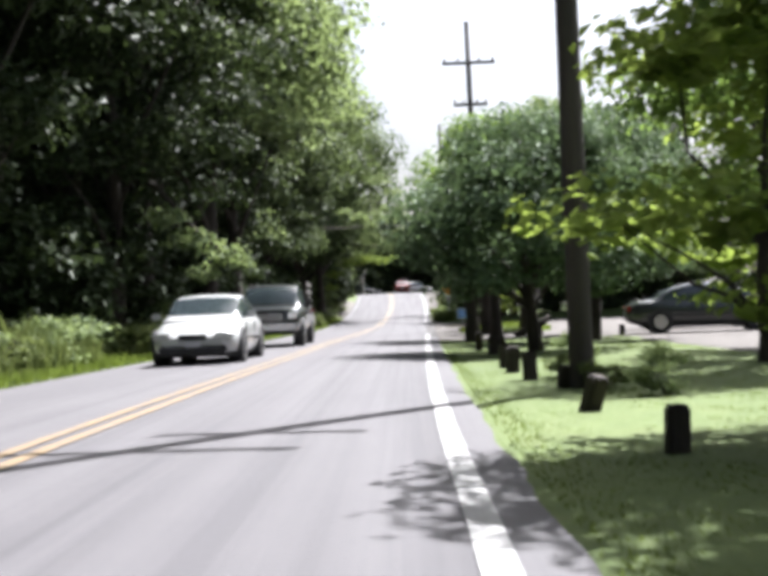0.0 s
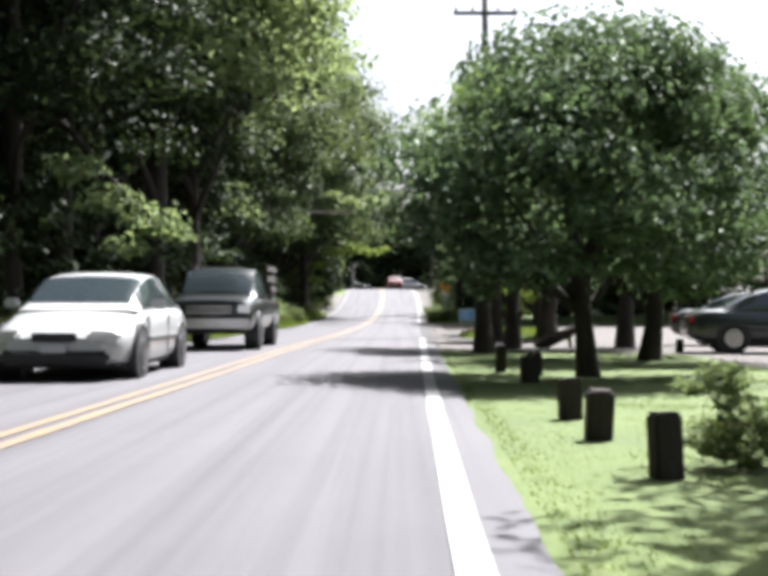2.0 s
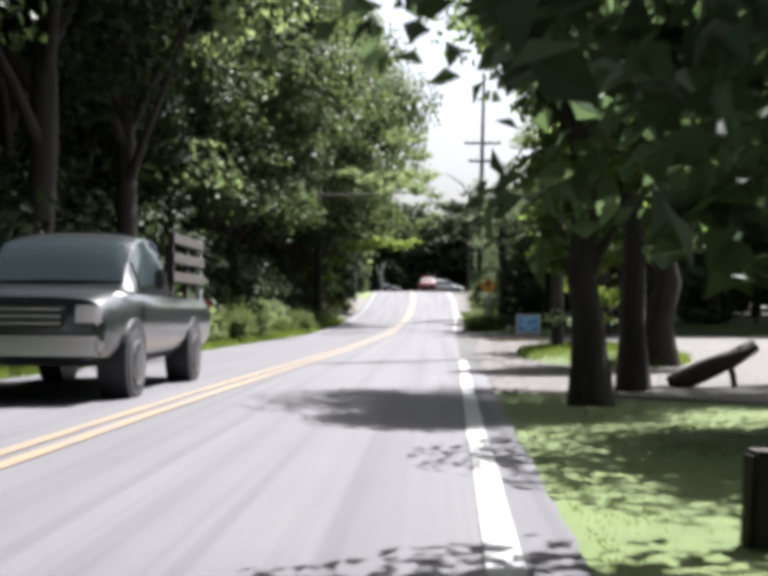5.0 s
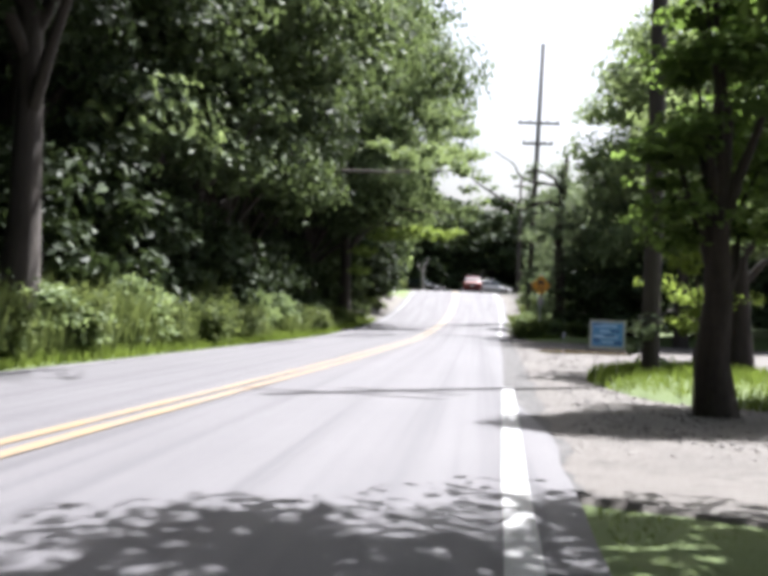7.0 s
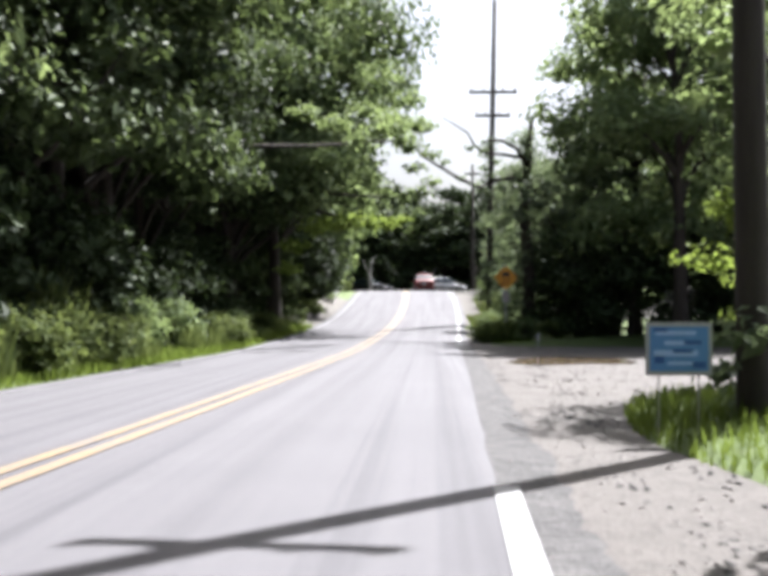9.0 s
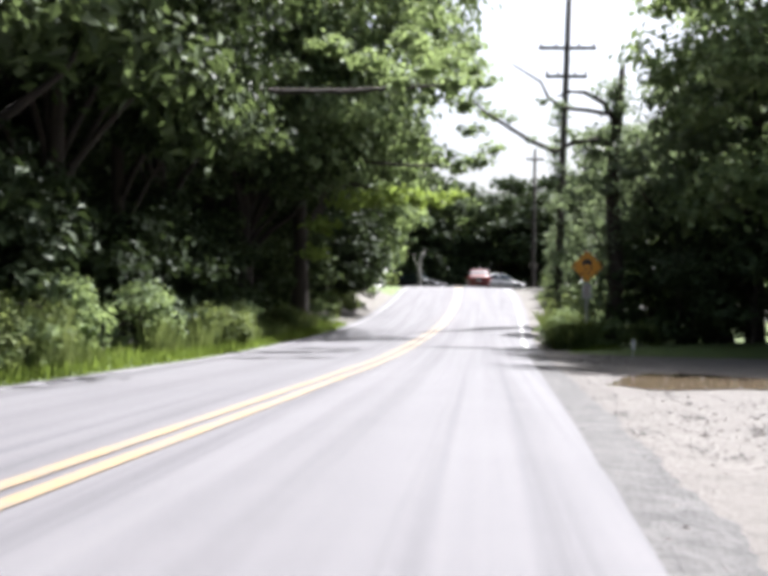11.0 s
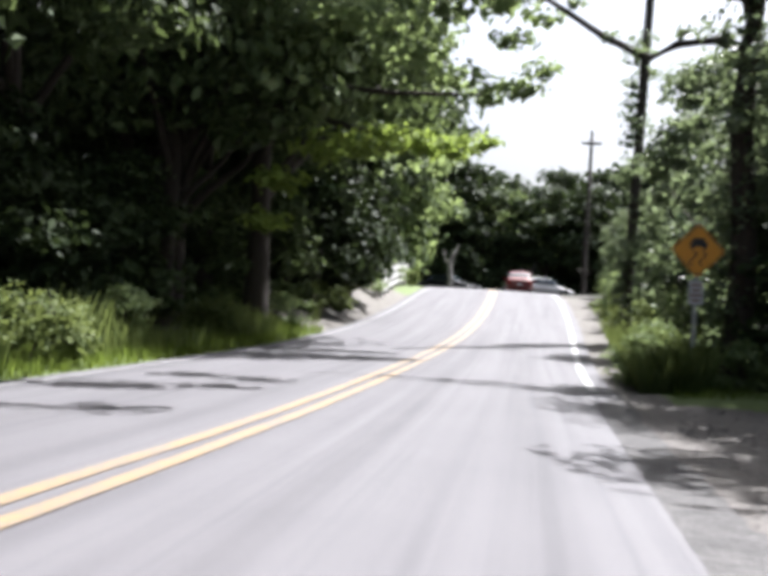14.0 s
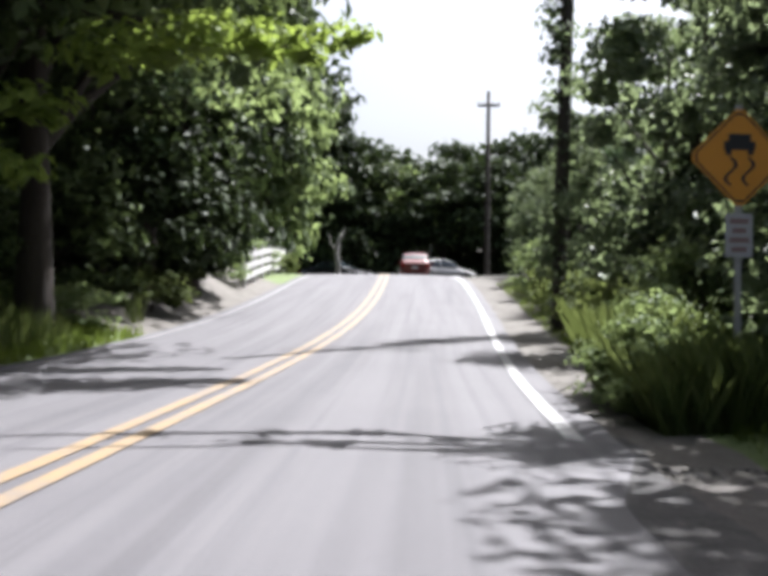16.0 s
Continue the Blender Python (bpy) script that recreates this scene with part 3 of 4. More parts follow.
# boughs over the road
for k, (y, off, s, sz, a) in enumerate(((57, -9.0, 1.15, 1.25, 170), (66, -7.2, 1.2, 1.3, 240), (74.5, -8.2, 1.0, 1.4, 310), (88, -6.4, 1.0, 1.35, 60), (90, -4.9, 1.05, 1.4, 130), (99, -5.4, 1.1, 1.3, 200))):
    # crowns along the road differ in leaf colour to stand for sun and shade
    (arch[k % 2] if 60 < y < 84 or y == 90 else arch_lit).put(rx(y) + off, y, a, s, sz, .1)
high[0].put(rx(42) - 6.4, 42, 80, 1.15)
high[1].put(rx(49) - 6.8, 49, 100, 1.2)
# left back row
y = -12.0
while y < 140:
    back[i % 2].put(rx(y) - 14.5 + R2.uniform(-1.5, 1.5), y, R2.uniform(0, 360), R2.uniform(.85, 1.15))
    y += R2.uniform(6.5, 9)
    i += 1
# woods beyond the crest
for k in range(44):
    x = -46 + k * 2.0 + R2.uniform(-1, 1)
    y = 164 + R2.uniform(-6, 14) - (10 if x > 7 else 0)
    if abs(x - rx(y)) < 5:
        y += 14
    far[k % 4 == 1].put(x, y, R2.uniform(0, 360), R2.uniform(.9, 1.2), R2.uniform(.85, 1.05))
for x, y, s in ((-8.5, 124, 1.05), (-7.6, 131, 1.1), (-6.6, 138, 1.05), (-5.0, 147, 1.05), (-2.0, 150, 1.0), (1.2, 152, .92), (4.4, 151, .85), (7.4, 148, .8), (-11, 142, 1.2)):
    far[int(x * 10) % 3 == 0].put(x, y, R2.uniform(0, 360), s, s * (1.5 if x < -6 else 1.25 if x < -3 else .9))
# right: verge trees beside the lot
for k, (x, y, s, a) in enumerate(((5.6, 25.5, 1.08, 10), (7.7, 31.5, 1.1, 150))):
    dome[k % 2].put(x, y, a, s)
narrow.put(4.78, 34.8, 10, .95, .85)
canopy.put(5.65, 37.2, 130, .84, .92)
slim[0].put(8.6, 38.5, 250, .85)
narrow.put(5.85, 43.4, 70, .95, .7)
narrow.put(7.5, 45.1, 160, 1.5, .92)
bright.put(5.25, 7.9, 30, .85, .62)
slim[0].put(6.9, 8.6, 200, .95)
# two unseen trees added to keep light off the near grass
slim[0].put(6.5, 4.6, 20, .95)
slim[0].put(8.6, 1.2, 80, 1.0)
slim[0].put(8.2, 17.4, 300, 1.0)
slim[0].put(10.6, 22.5, 120, .95)
# the upright tree again, with sunlight put into lighter leaves
lit = Stock(make_tree("tree", "sunlit green tree beside the gravel lot", 8.6, 2.3, 2.4, 62, "leaf", 220, .17, .24, 45, limbs=9, fork=.5))
lit.put(8.4, 54.0, 20, .95)
bright.put(7.6, 54.6, 200, .62)
# right woods behind the far drive
for x, y, s, a in ((8.4, 85.4, .95, 0), (9.6, 80.2, 1.05, 60), (8.6, 87, 1.0, 120), (7.6, 90, 1.05, 200), (7.9, 95, .95, 260), (7.9, 100.5, .72, 30), (7.8, 106, .66, 90), (7.6, 112, .6, 150), (7.5, 118, .55, 10)):
    slim[1].put(x, y, a, s)
signtree.put(8.6, 80.8, 40, 1.05)
# the gloom of this tree is put into its leaf colour
gloom = Stock(make_tree("tree", "massive dark ivy-hung tree at the road edge", 9.5, 1.7, .2, 80, "leaf_shade", 170, .22, .5, 46, limbs=8, fork=.5, core=40))
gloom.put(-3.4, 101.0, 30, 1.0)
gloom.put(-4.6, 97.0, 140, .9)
shade = Stock(make_tree("tree", "tall tree with a high crown shading the drive", 13, 3.6, 6.4, 64, "leaf", 110, .24, .26, 39, limbs=9, fork=.7))
shade.put(11.0, 76.4, 60, 1.0)
for x, y, s, a, k in ((10.2, 79.8, .86, 90, 0), (12.9, 78.6, .86, 10, 1), (16.5, 78.2, .7, 200, 2), (21, 77.8, .7, 120, 0), (11.5, 87, .6, 50, 1), (11.6, 94, .55, 130, 2), (11.5, 101, .42, 250, 0), (11.4, 108, .4, 300, 1), (11, 116, .4, 20, 2), (11, 125, .42, 75, 0)):
    tall[k].put(x, y, a, s, s * (1.1 if x < 13 and y < 80 else 1))
for k in range(12):
    back[k % 2].put(26 + R2.uniform(-2, 14), 20 + k * 6 + R2.uniform(-2, 2), R2.uniform(0, 360), R2.uniform(.6, .9))
for k in range(8):
    back[k % 2].put(16 + R2.uniform(0, 8), 84 + k * 6, R2.uniform(0, 360), R2.uniform(.7, .9))
# behind the camera
for k in range(5):
    back[k % 2].put(11 + R2.uniform(0, 4), -32 + k * 7, R2.uniform(0, 360), .8)

# shrubs on the left verge
for y in np.concatenate([np.arange(6, 64, 2.3), np.arange(66, 126, 5.0)]):
    k = R2.randrange(2)
    shrub[k].put(rx(y) - 4.55 + R2.uniform(-.5, .25), y + R2.uniform(-.6, .6), R2.uniform(0, 360), R2.uniform(.55, 1.0), R2.uniform(.45, .9))
for x, y, s in ((5.0, 13.3, .28), (4.9, 15.6, .3), (5.4, 12.2, .3), (5.2, 17.4, .34), (5.05, 80.3, .5), (5.35, 81.1, .6), (5.1, 79.5, .38), (5.9, 80.8, .5), (6.4, 79.4, .45), (7.2, 79.2, .6), (6.3, 83.5, .9), (6.5, 87, .9), (6.6, 91, 1.0), (6.7, 96, 1.0), (6.8, 101, 1.1), (6.8, 107, 1.0)):
    shrub[R2.randrange(2)].put(x, y, R2.uniform(0, 360), s)

for k in range(26):
    y = R2.uniform(44, 67)
    shrub[1].put(rx(y) - R2.uniform(4.2, 5.6), y, R2.uniform(0, 360), R2.uniform(.6, .95), R2.uniform(.7, 1.15))


def boughs(root, rows, mat, per_area, leaf, seed, label, limb=True):
    """Single leafy boughs that stand out of a crown, with the limb that bears them."""
    g = np.random.default_rng(seed)
    inv = root.matrix_basis.inverted()
    cl = [(*(inv @ Vector((x, y, z))), r) for x, y, z, r in rows]
    for k in cl:
        v, f = clump_leaves([k], per_area, leaf, g)
        part_mesh("bough", mesh_from("bough", v, f, M[mat]), root, label, "stuff")
    if not limb:
        return
    end = Vector(cl[0][:3])
    v, f = tube([(0, 0, 5.2), (end * .4 + Vector((0, 0, 3.6)))[:], (end * .75 + Vector((0, 0, 1.4)))[:], end[:]], [.12, .09, .06, .03], 7)
    part_mesh("limb", mesh_from("limb", v, f, M["bark"], True), root)


# boughs added to the crown to shade the verge and drive below
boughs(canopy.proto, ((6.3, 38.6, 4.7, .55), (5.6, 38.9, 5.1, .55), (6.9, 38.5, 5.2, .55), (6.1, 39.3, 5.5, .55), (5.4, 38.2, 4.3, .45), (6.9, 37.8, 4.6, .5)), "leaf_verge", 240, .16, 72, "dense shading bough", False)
# sprigs get a lighter leaf colour in place of sunlight
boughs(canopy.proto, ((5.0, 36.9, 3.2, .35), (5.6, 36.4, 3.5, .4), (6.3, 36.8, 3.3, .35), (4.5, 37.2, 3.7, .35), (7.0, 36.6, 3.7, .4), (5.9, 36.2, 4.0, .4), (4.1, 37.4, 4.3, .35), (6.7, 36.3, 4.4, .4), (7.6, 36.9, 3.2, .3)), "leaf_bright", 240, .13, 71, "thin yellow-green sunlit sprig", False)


def bough_tree(x, y, rows, mat, label, tree_label, seed, crown="leaf_shade"):
    root = make_tree("tree", tree_label, 13, 4.4, 4.2, 50, crown, 120, .22, .3, seed)
    tagged(root, group=WOODS)
    root.matrix_basis = Matrix.Translation((x, y, height(x, y)))
    boughs(root, rows, mat, 190, .22, seed, label)


# boughs take lighter leaves than their crowns, sunlight put into the colour
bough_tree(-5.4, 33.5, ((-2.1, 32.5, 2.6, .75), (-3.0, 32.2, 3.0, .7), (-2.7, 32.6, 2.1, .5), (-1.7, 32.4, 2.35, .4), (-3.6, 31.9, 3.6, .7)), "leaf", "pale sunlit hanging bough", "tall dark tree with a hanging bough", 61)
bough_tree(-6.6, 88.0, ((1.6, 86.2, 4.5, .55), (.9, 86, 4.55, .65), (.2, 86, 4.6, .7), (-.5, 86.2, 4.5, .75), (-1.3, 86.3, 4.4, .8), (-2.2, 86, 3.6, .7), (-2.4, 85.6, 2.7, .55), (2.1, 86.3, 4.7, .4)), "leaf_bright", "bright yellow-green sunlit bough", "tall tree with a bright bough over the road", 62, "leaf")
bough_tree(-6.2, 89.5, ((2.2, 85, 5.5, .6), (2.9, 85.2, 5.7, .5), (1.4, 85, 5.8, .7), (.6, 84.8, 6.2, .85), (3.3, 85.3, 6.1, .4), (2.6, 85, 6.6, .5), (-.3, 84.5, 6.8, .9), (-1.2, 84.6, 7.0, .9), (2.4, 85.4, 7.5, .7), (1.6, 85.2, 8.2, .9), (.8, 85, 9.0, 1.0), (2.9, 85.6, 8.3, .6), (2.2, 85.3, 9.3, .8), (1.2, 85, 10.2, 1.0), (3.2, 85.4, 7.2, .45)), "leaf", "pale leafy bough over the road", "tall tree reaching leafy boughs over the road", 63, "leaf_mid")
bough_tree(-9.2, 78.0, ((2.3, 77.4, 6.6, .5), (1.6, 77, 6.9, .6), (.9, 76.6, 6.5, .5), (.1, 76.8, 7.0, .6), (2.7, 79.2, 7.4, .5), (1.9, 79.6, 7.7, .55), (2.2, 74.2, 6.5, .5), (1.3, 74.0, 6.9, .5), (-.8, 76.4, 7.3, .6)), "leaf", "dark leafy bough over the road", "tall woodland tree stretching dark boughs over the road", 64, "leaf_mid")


# ---- utility poles ----
def utility_pole(label, x, y, H, arms, lean=(0, 0), vine=0):
    root = thing("utility_pole", label, "utility pole", "utility poles", pose(x, y, height(x, y)))
    v, f = tube([(0, 0, -.3), (lean[0] * .5, lean[1] * .5, H * .5), (lean[0], lean[1], H)], [.15, .13, .10], 12)
    part_mesh("pole", mesh_from("pole", v, f, M["polewood"], True), root)
    for z, w in arms:
        k = z / H
        bm = bmesh.new()
        box(bm, (w, .1, .12), (lean[0] * k, lean[1] * k - .14, z), .012)
        arm = part("crossarm", bm, M["polewood"], root)
        for s in (-.46, -.2, .2, .46):
            bm = bmesh.new()
            bmesh.ops.create_cone(bm, cap_ends=True, segments=8, radius1=.05, radius2=.03, depth=.16, matrix=Matrix.Translation((lean[0] * k + s * w, lean[1] * k - .14, z + .13)))
            part("insulator", bm, M["insulator"], arm)
    if vine:
        g = np.random.default_rng(int(y))
        cl = [(g.normal() * .18, g.normal() * .18, z, g.uniform(.25, .5)) for z in np.arange(.3, vine, .3)]
        v, f = clump_leaves(cl, 330, .13, g)
        part_mesh("vine", mesh_from("vine", v, f, M["ivy"]), root, "dark climbing vine leaves")
    return root


utility_pole("weathered wooden utility pole on the grass verge", 4.78, 13.7, 12.6, ((10.6, 2.2), (8.6, 1.6)))
utility_pole("wooden utility pole on a grass island by a drive", 5.98, 49.4, 13.0, ((11.25, 2.2), (9.5, 1.4)), (-.12, 0), 1.0)
utility_pole("ivy-clad wooden utility pole beside the road", 5.9, 94.0, 15.0, ((10.7, 2.2), (9.6, 1.6)), (.3, 0), 8.5)
utility_pole("distant wooden utility pole at the road edge", 6.6, 134.0, 10.2, ((9.4, 1.2),))


# ---- posts, stumps ----
def post(x, y, h, w, lean, turn):
    root = thing("wooden_post", "short dark weathered wooden post in grass", "post", "short verge posts", pose(x, y, height(x, y), lean, lean * .4, turn))
    bm = bmesh.new()
    box(bm, (w, w * .9, h + .15), (0, 0, h / 2 - .075), .02)
    part("post", bm, M["postwood"], root)
    bm = bmesh.new()
    box(bm, (w * .8, w * .72, .012), (0, 0, h - .004), .003)
    part("sawn_top", bm, M["postwood"], root)


for x, y, h, w, a, t in ((4.41, 7.35, .30, .14, 2, 8), (4.42, 10.9, .34, .17, 18, 30), (4.58, 13.75, .26, .15, 6, 20), (4.35, 15.25, .38, .17, -3, 12), (4.31, 17.3, .38, .19, 4, 5), (4.37, 19.1, .37, .19, -2, 12), (4.42, 26.75, .42, .15, 3, 10), (4.84, 25.8, .32, .2, -4, 22), (4.56, 24.0, .36, .22, 2, 16), (9.19, 35.1, .33, .15, 0, 10)):
    post(x, y, h, w, a, t)


# ---- vehicles ----
def loft(stations, ring):
    """Skin through cross-sections; each station gives y and the parameters of ring()."""
    verts, faces = [], []
    n = None
    for s in stations:
        pts = ring(*s[1:])
        n = len(pts)
        verts += [(x, s[0], z) for x, z in pts]
    for j in range(len(stations) - 1):
        for i in range(n):
            a, b = j * n + i, j * n + (i + 1) % n
            faces.append((a, b, b + n, a + n))
    bm = bmesh.new()
    bv = [bm.verts.new(v) for v in verts]
    for q in faces:
        bm.faces.new([bv[i] for i in q])
    bm.faces.new(bv[:n][::-1])
    bm.faces.new(bv[-n:])
    bmesh.ops.recalc_face_normals(bm, faces=bm.faces)
    return bm


def body_ring(w, z0, z1):
    """Rounded body section of half width w between two heights, with a waist crease."""
    h = z1 - z0
    right = [(w * .78, z0), (w * .92, z0 + h * .08), (w * .975, z0 + h * .24), (w * .99, z0 + h * .44), (w, z0 + h * .56), (w * .985, z0 + h * .7), (w * .955, z0 + h * .84), (w * .89, z0 + h * .945), (w * .76, z1), (w * .5, z1 + .016), (w * .2, z1 + .022)]
    return right + [(-x, z) for x, z in right[::-1]]


def keyed(keys, y, reach=.07):
    """A soft curve through pairs of y and value."""
    ys, vs = zip(*keys)
    return float(np.mean([np.interp(y + d * reach, ys, vs) for d in (-1, -.5, 0, .5, 1)]))


class Cabin:
    """The glasshouse of a car: a skin over a roof profile, and panes that follow it."""

    def __init__(self, root, paint, w, zc, profile):
        self.root, self.w, self.zc, self.profile = root, w, zc, profile
        y0, y1 = profile[0][0], profile[-1][0]
        ys = np.linspace(y0, y1, 34)
        bm = loft([(y, y) for y in ys], self.ring)
        part("cabin", bm, paint, root, "", True)

    def side(self, y, t, s):
        h = max(keyed(self.profile, y) - self.zc, .012)
        return Vector((s * self.w * (1 - .2 * t ** 1.6), y, self.zc + t * h))

    def roof(self, y, a):
        h = max(keyed(self.profile, y) - self.zc, .012)
        return Vector((self.w * (1 - .2 * .86 ** 1.6) * math.cos(a), y, self.zc + h * (.86 + .14 * math.sin(a) ** .8)))

    def ring(self, y):
        pts = [self.side(y, t, 1) for t in (0, .2, .4, .6, .75)] + [self.roof(y, math.pi * k / 12) for k in range(13)] + [self.side(y, t, -1) for t in (.75, .6, .4, .2, 0)]
        return [(p.x, p.z) for p in pts]

    def pane(self, name, at, us, vs, label="dark tinted glass"):
        """A curved pane over the grid of at(u, v), a little proud of the skin."""
        mid = Vector((0, 0, self.zc - .25))
        grid = [[at(u, v) for v in vs] for u in us]
        bm = bmesh.new()
        rows = []
        for row in grid:
            out = []
            for p in row:
                d = p - Vector((0, p.y + (.5 if name == "windscreen" else -.5 if name == "rear_window" else 0), mid.z))
                out.append(bm.verts.new(p + d.normalized() * .014))
            rows.append(out)
        for r0, r1 in zip(rows, rows[1:]):
            for k in range(len(vs) - 1):
                bm.faces.new((r0[k], r0[k + 1], r1[k + 1], r1[k]))
        r = bmesh.ops.extrude_face_region(bm, geom=list(bm.faces))
        for v in r["geom"]:
            if isinstance(v, bmesh.types.BMVert):
                v.co += (Vector((0, v.co.y, self.zc)) - v.co).normalized() * .012
        bmesh.ops.recalc_face_normals(bm, faces=bm.faces)
        part(name, bm, M["glass"], self.root, label, True)

    def windscreen(self, ya, yb):
        self.pane("windscreen", self.roof, np.linspace(ya, yb, 9), np.linspace(.05, .95, 11) * math.pi)

    def rear(self, ya, yb):
        self.pane("rear_window", self.roof, np.linspace(ya, yb, 9), np.linspace(.07, .93, 11) * math.pi)

    def sides(self, ya, yb):
        for s in (-1, 1):
            self.pane("side_window", lambda y, t: self.side(y, t, s), np.linspace(ya, yb, 9), np.linspace(.14, .86, 5))


def wheel(root, x, y, r, w, side):
    bm = bmesh.new()
    turn = Matrix.Translation((x, y, r)) @ Matrix.Rotation(radians(90), 4, "Y")
    bmesh.ops.create_cone(bm, cap_ends=True, segments=24, radius1=r, radius2=r, depth=w, matrix=turn)
    es = [e for e in bm.edges if len(e.link_faces) == 2 and e.calc_face_angle(0) > 1]
    bmesh.ops.bevel(bm, geom=es, offset=.03, segments=2, affect="EDGES")
    tyre = part("wheel", bm, M["rubber"], root, "black tyre on a light rim")
    bm = bmesh.new()
    out = Matrix.Translation((x + side * (w / 2 + .004), y, r)) @ Matrix.Rotation(radians(90), 4, "Y")
    bmesh.ops.create_cone(bm, cap_ends=True, segments=20, radius1=r * .62, radius2=r * .62, depth=.02, matrix=out)
    for k in range(5):
        a = 2 * math.pi * k / 5
        box(bm, (.03, .05, r * .56), (x + side * (w / 2 + .02), y + math.sin(a) * r * .3, r + math.cos(a) * r * .3), 0, Matrix.Rotation(0, 3, "X"))
    part("rim", bm, M["chrome"], tyre)


def wheel_arch(root, x, y, r, side):
    bm = bmesh.new()
    bmesh.ops.create_cone(bm, cap_ends=True, segments=28, radius1=r * 1.2, radius2=r * 1.16, depth=.3, matrix=Matrix.Translation((x, y, r * 1.08)) @ Matrix.Rotation(radians(90 * side), 4, "Y"))
    part("wheel_arch", bm, M["blackplastic"], root, "dark wheel arch")


def car(name, label, paint, m, L=4.6, W=1.78, H=1.43, hood=.27, boot=.2, belt=.9, nose=.70, r=.32, rake=.5, group=""):
    """A car with its front towards -y, on the ground at z 0."""
    root = thing(name, label, "car", group, m)
    w = W / 2
    a, b = -L / 2, L / 2
    top = [(0, nose - .17), (.012, nose - .06), (.05, nose + .02), (.13, nose + .09), (hood, belt), (.5, belt + .015), (1 - boot, belt + .05), (.93, belt + .03), (.985, belt - .07), (1, belt - .2)]
    wide = [(0, .62), (.012, .78), (.05, .9), (.13, .97), (.27, 1), (.75, 1), (.9, .97), (.97, .87), (1, .72)]
    low = [(0, .36), (.02, .25), (.1, .19), (.5, .17), (.9, .2), (.98, .3), (1, .4)]
    bm = loft([(a + L * f, w * keyed(wide, f, .008), keyed(low, f, .008), keyed(top, f, .02)) for f in (0, .006, .015, .03, .05, .08, .12, .17, .22, .27, .33, .45, .6, .72, .8, .86, .91, .95, .98, .993, 1)], body_ring)
    part("body", bm, paint, root, "", True)
    y0, y1 = a + L * hood, b - L * boot
    zc = belt - .03
    c = Cabin(root, paint, w * .885, zc, [(y0 - .2, zc), (y0 + rake * .5, zc + .55 * (H - zc)), (y0 + rake, H - .075), (y0 + rake + .4, H - .01), (y0 + rake + .8, H), (y1 - .85, H - .02), (y1 - .5, H - .1), (y1 - .12, zc + .48 * (H - zc)), (y1 + .3, zc)])
    c.windscreen(y0 + .02, y0 + rake - .03)
    c.rear(y1 - .42, y1 + .02)
    ym = (y0 + y1) / 2 + .12
    c.sides(y0 + .2, ym - .045)
    c.sides(ym + .045, y1 - .16)
    for s in (-1, 1):
        bm = bmesh.new()
        box(bm, (.2, .09, .13), (s * (w + .09), y0 + .28, zc + .1), .03)
        part("mirror", bm, paint, root)
        bm = bmesh.new()
        box(bm, (.4, .16, .15), (s * w * .66, a + .06, nose - .1), .045, Matrix.Rotation(radians(s * 14), 3, "Z"))
        part("headlight", bm, M["lamp"], root, "clear glass headlight")
        bm = bmesh.new()
        box(bm, (.3, .1, .16), (s * w * .70, b - .06, belt - .18), .03)
        part("tail_light", bm, M["redlamp"], root, "red tail light")
        for yy in (a + .86, b - .95):
            wheel_arch(root, s * (w - .144), yy, r, s)
            wheel(root, s * (w - .09), yy, r, .2, s)
        for yy in (y0 + .12, ym, y1 - .05):
            bm = bmesh.new()
            box(bm, (.012, .012, belt - .36), (s * (w - .004), yy, .3 + (belt - .36) / 2), 0)
            part("door_seam", bm, M["blackplastic"], root)
        bm = bmesh.new()
        box(bm, (.02, L * .5, .05), (s * (w + .002), .05, .5), .006)
        part("side_moulding", bm, M["blackplastic"], root, "dark side moulding")
        bm = bmesh.new()
        box(bm, (.03, .2, .03), (s * (w + .005), ym + .1, belt - .12), .008)
        part("door_handle", bm, paint, root)
    bm = bmesh.new()
    box(bm, (w * .62, .06, .11), (0, a + .0, nose - .11), .02)
    part("grille", bm, M["blackplastic"], root, "black grille")
    bm = bmesh.new()
    box(bm, (w * 1.5, .14, .17), (0, a + .02, .31), .05)
    part("lower_intake", bm, M["blackplastic"], root, "black lower bumper intake")
    bm = bmesh.new()
    box(bm, (.32, .02, .11), (0, a - .065, .42), .006)
    part("front_plate", bm, M["signwhite"], root, "plain white number plate")
    bm = bmesh.new()
    box(bm, (.34, .02, .12), (0, b + .005, belt - .3), .006)
    part("number_plate", bm, M["signwhite"], root, "plain white number plate")
    bm = bmesh.new()
    box(bm, (W * .86, L * .8, .1), (0, 0, .2), .02)
    part("underbody", bm, M["blackplastic"], root, "black underbody")
    return root


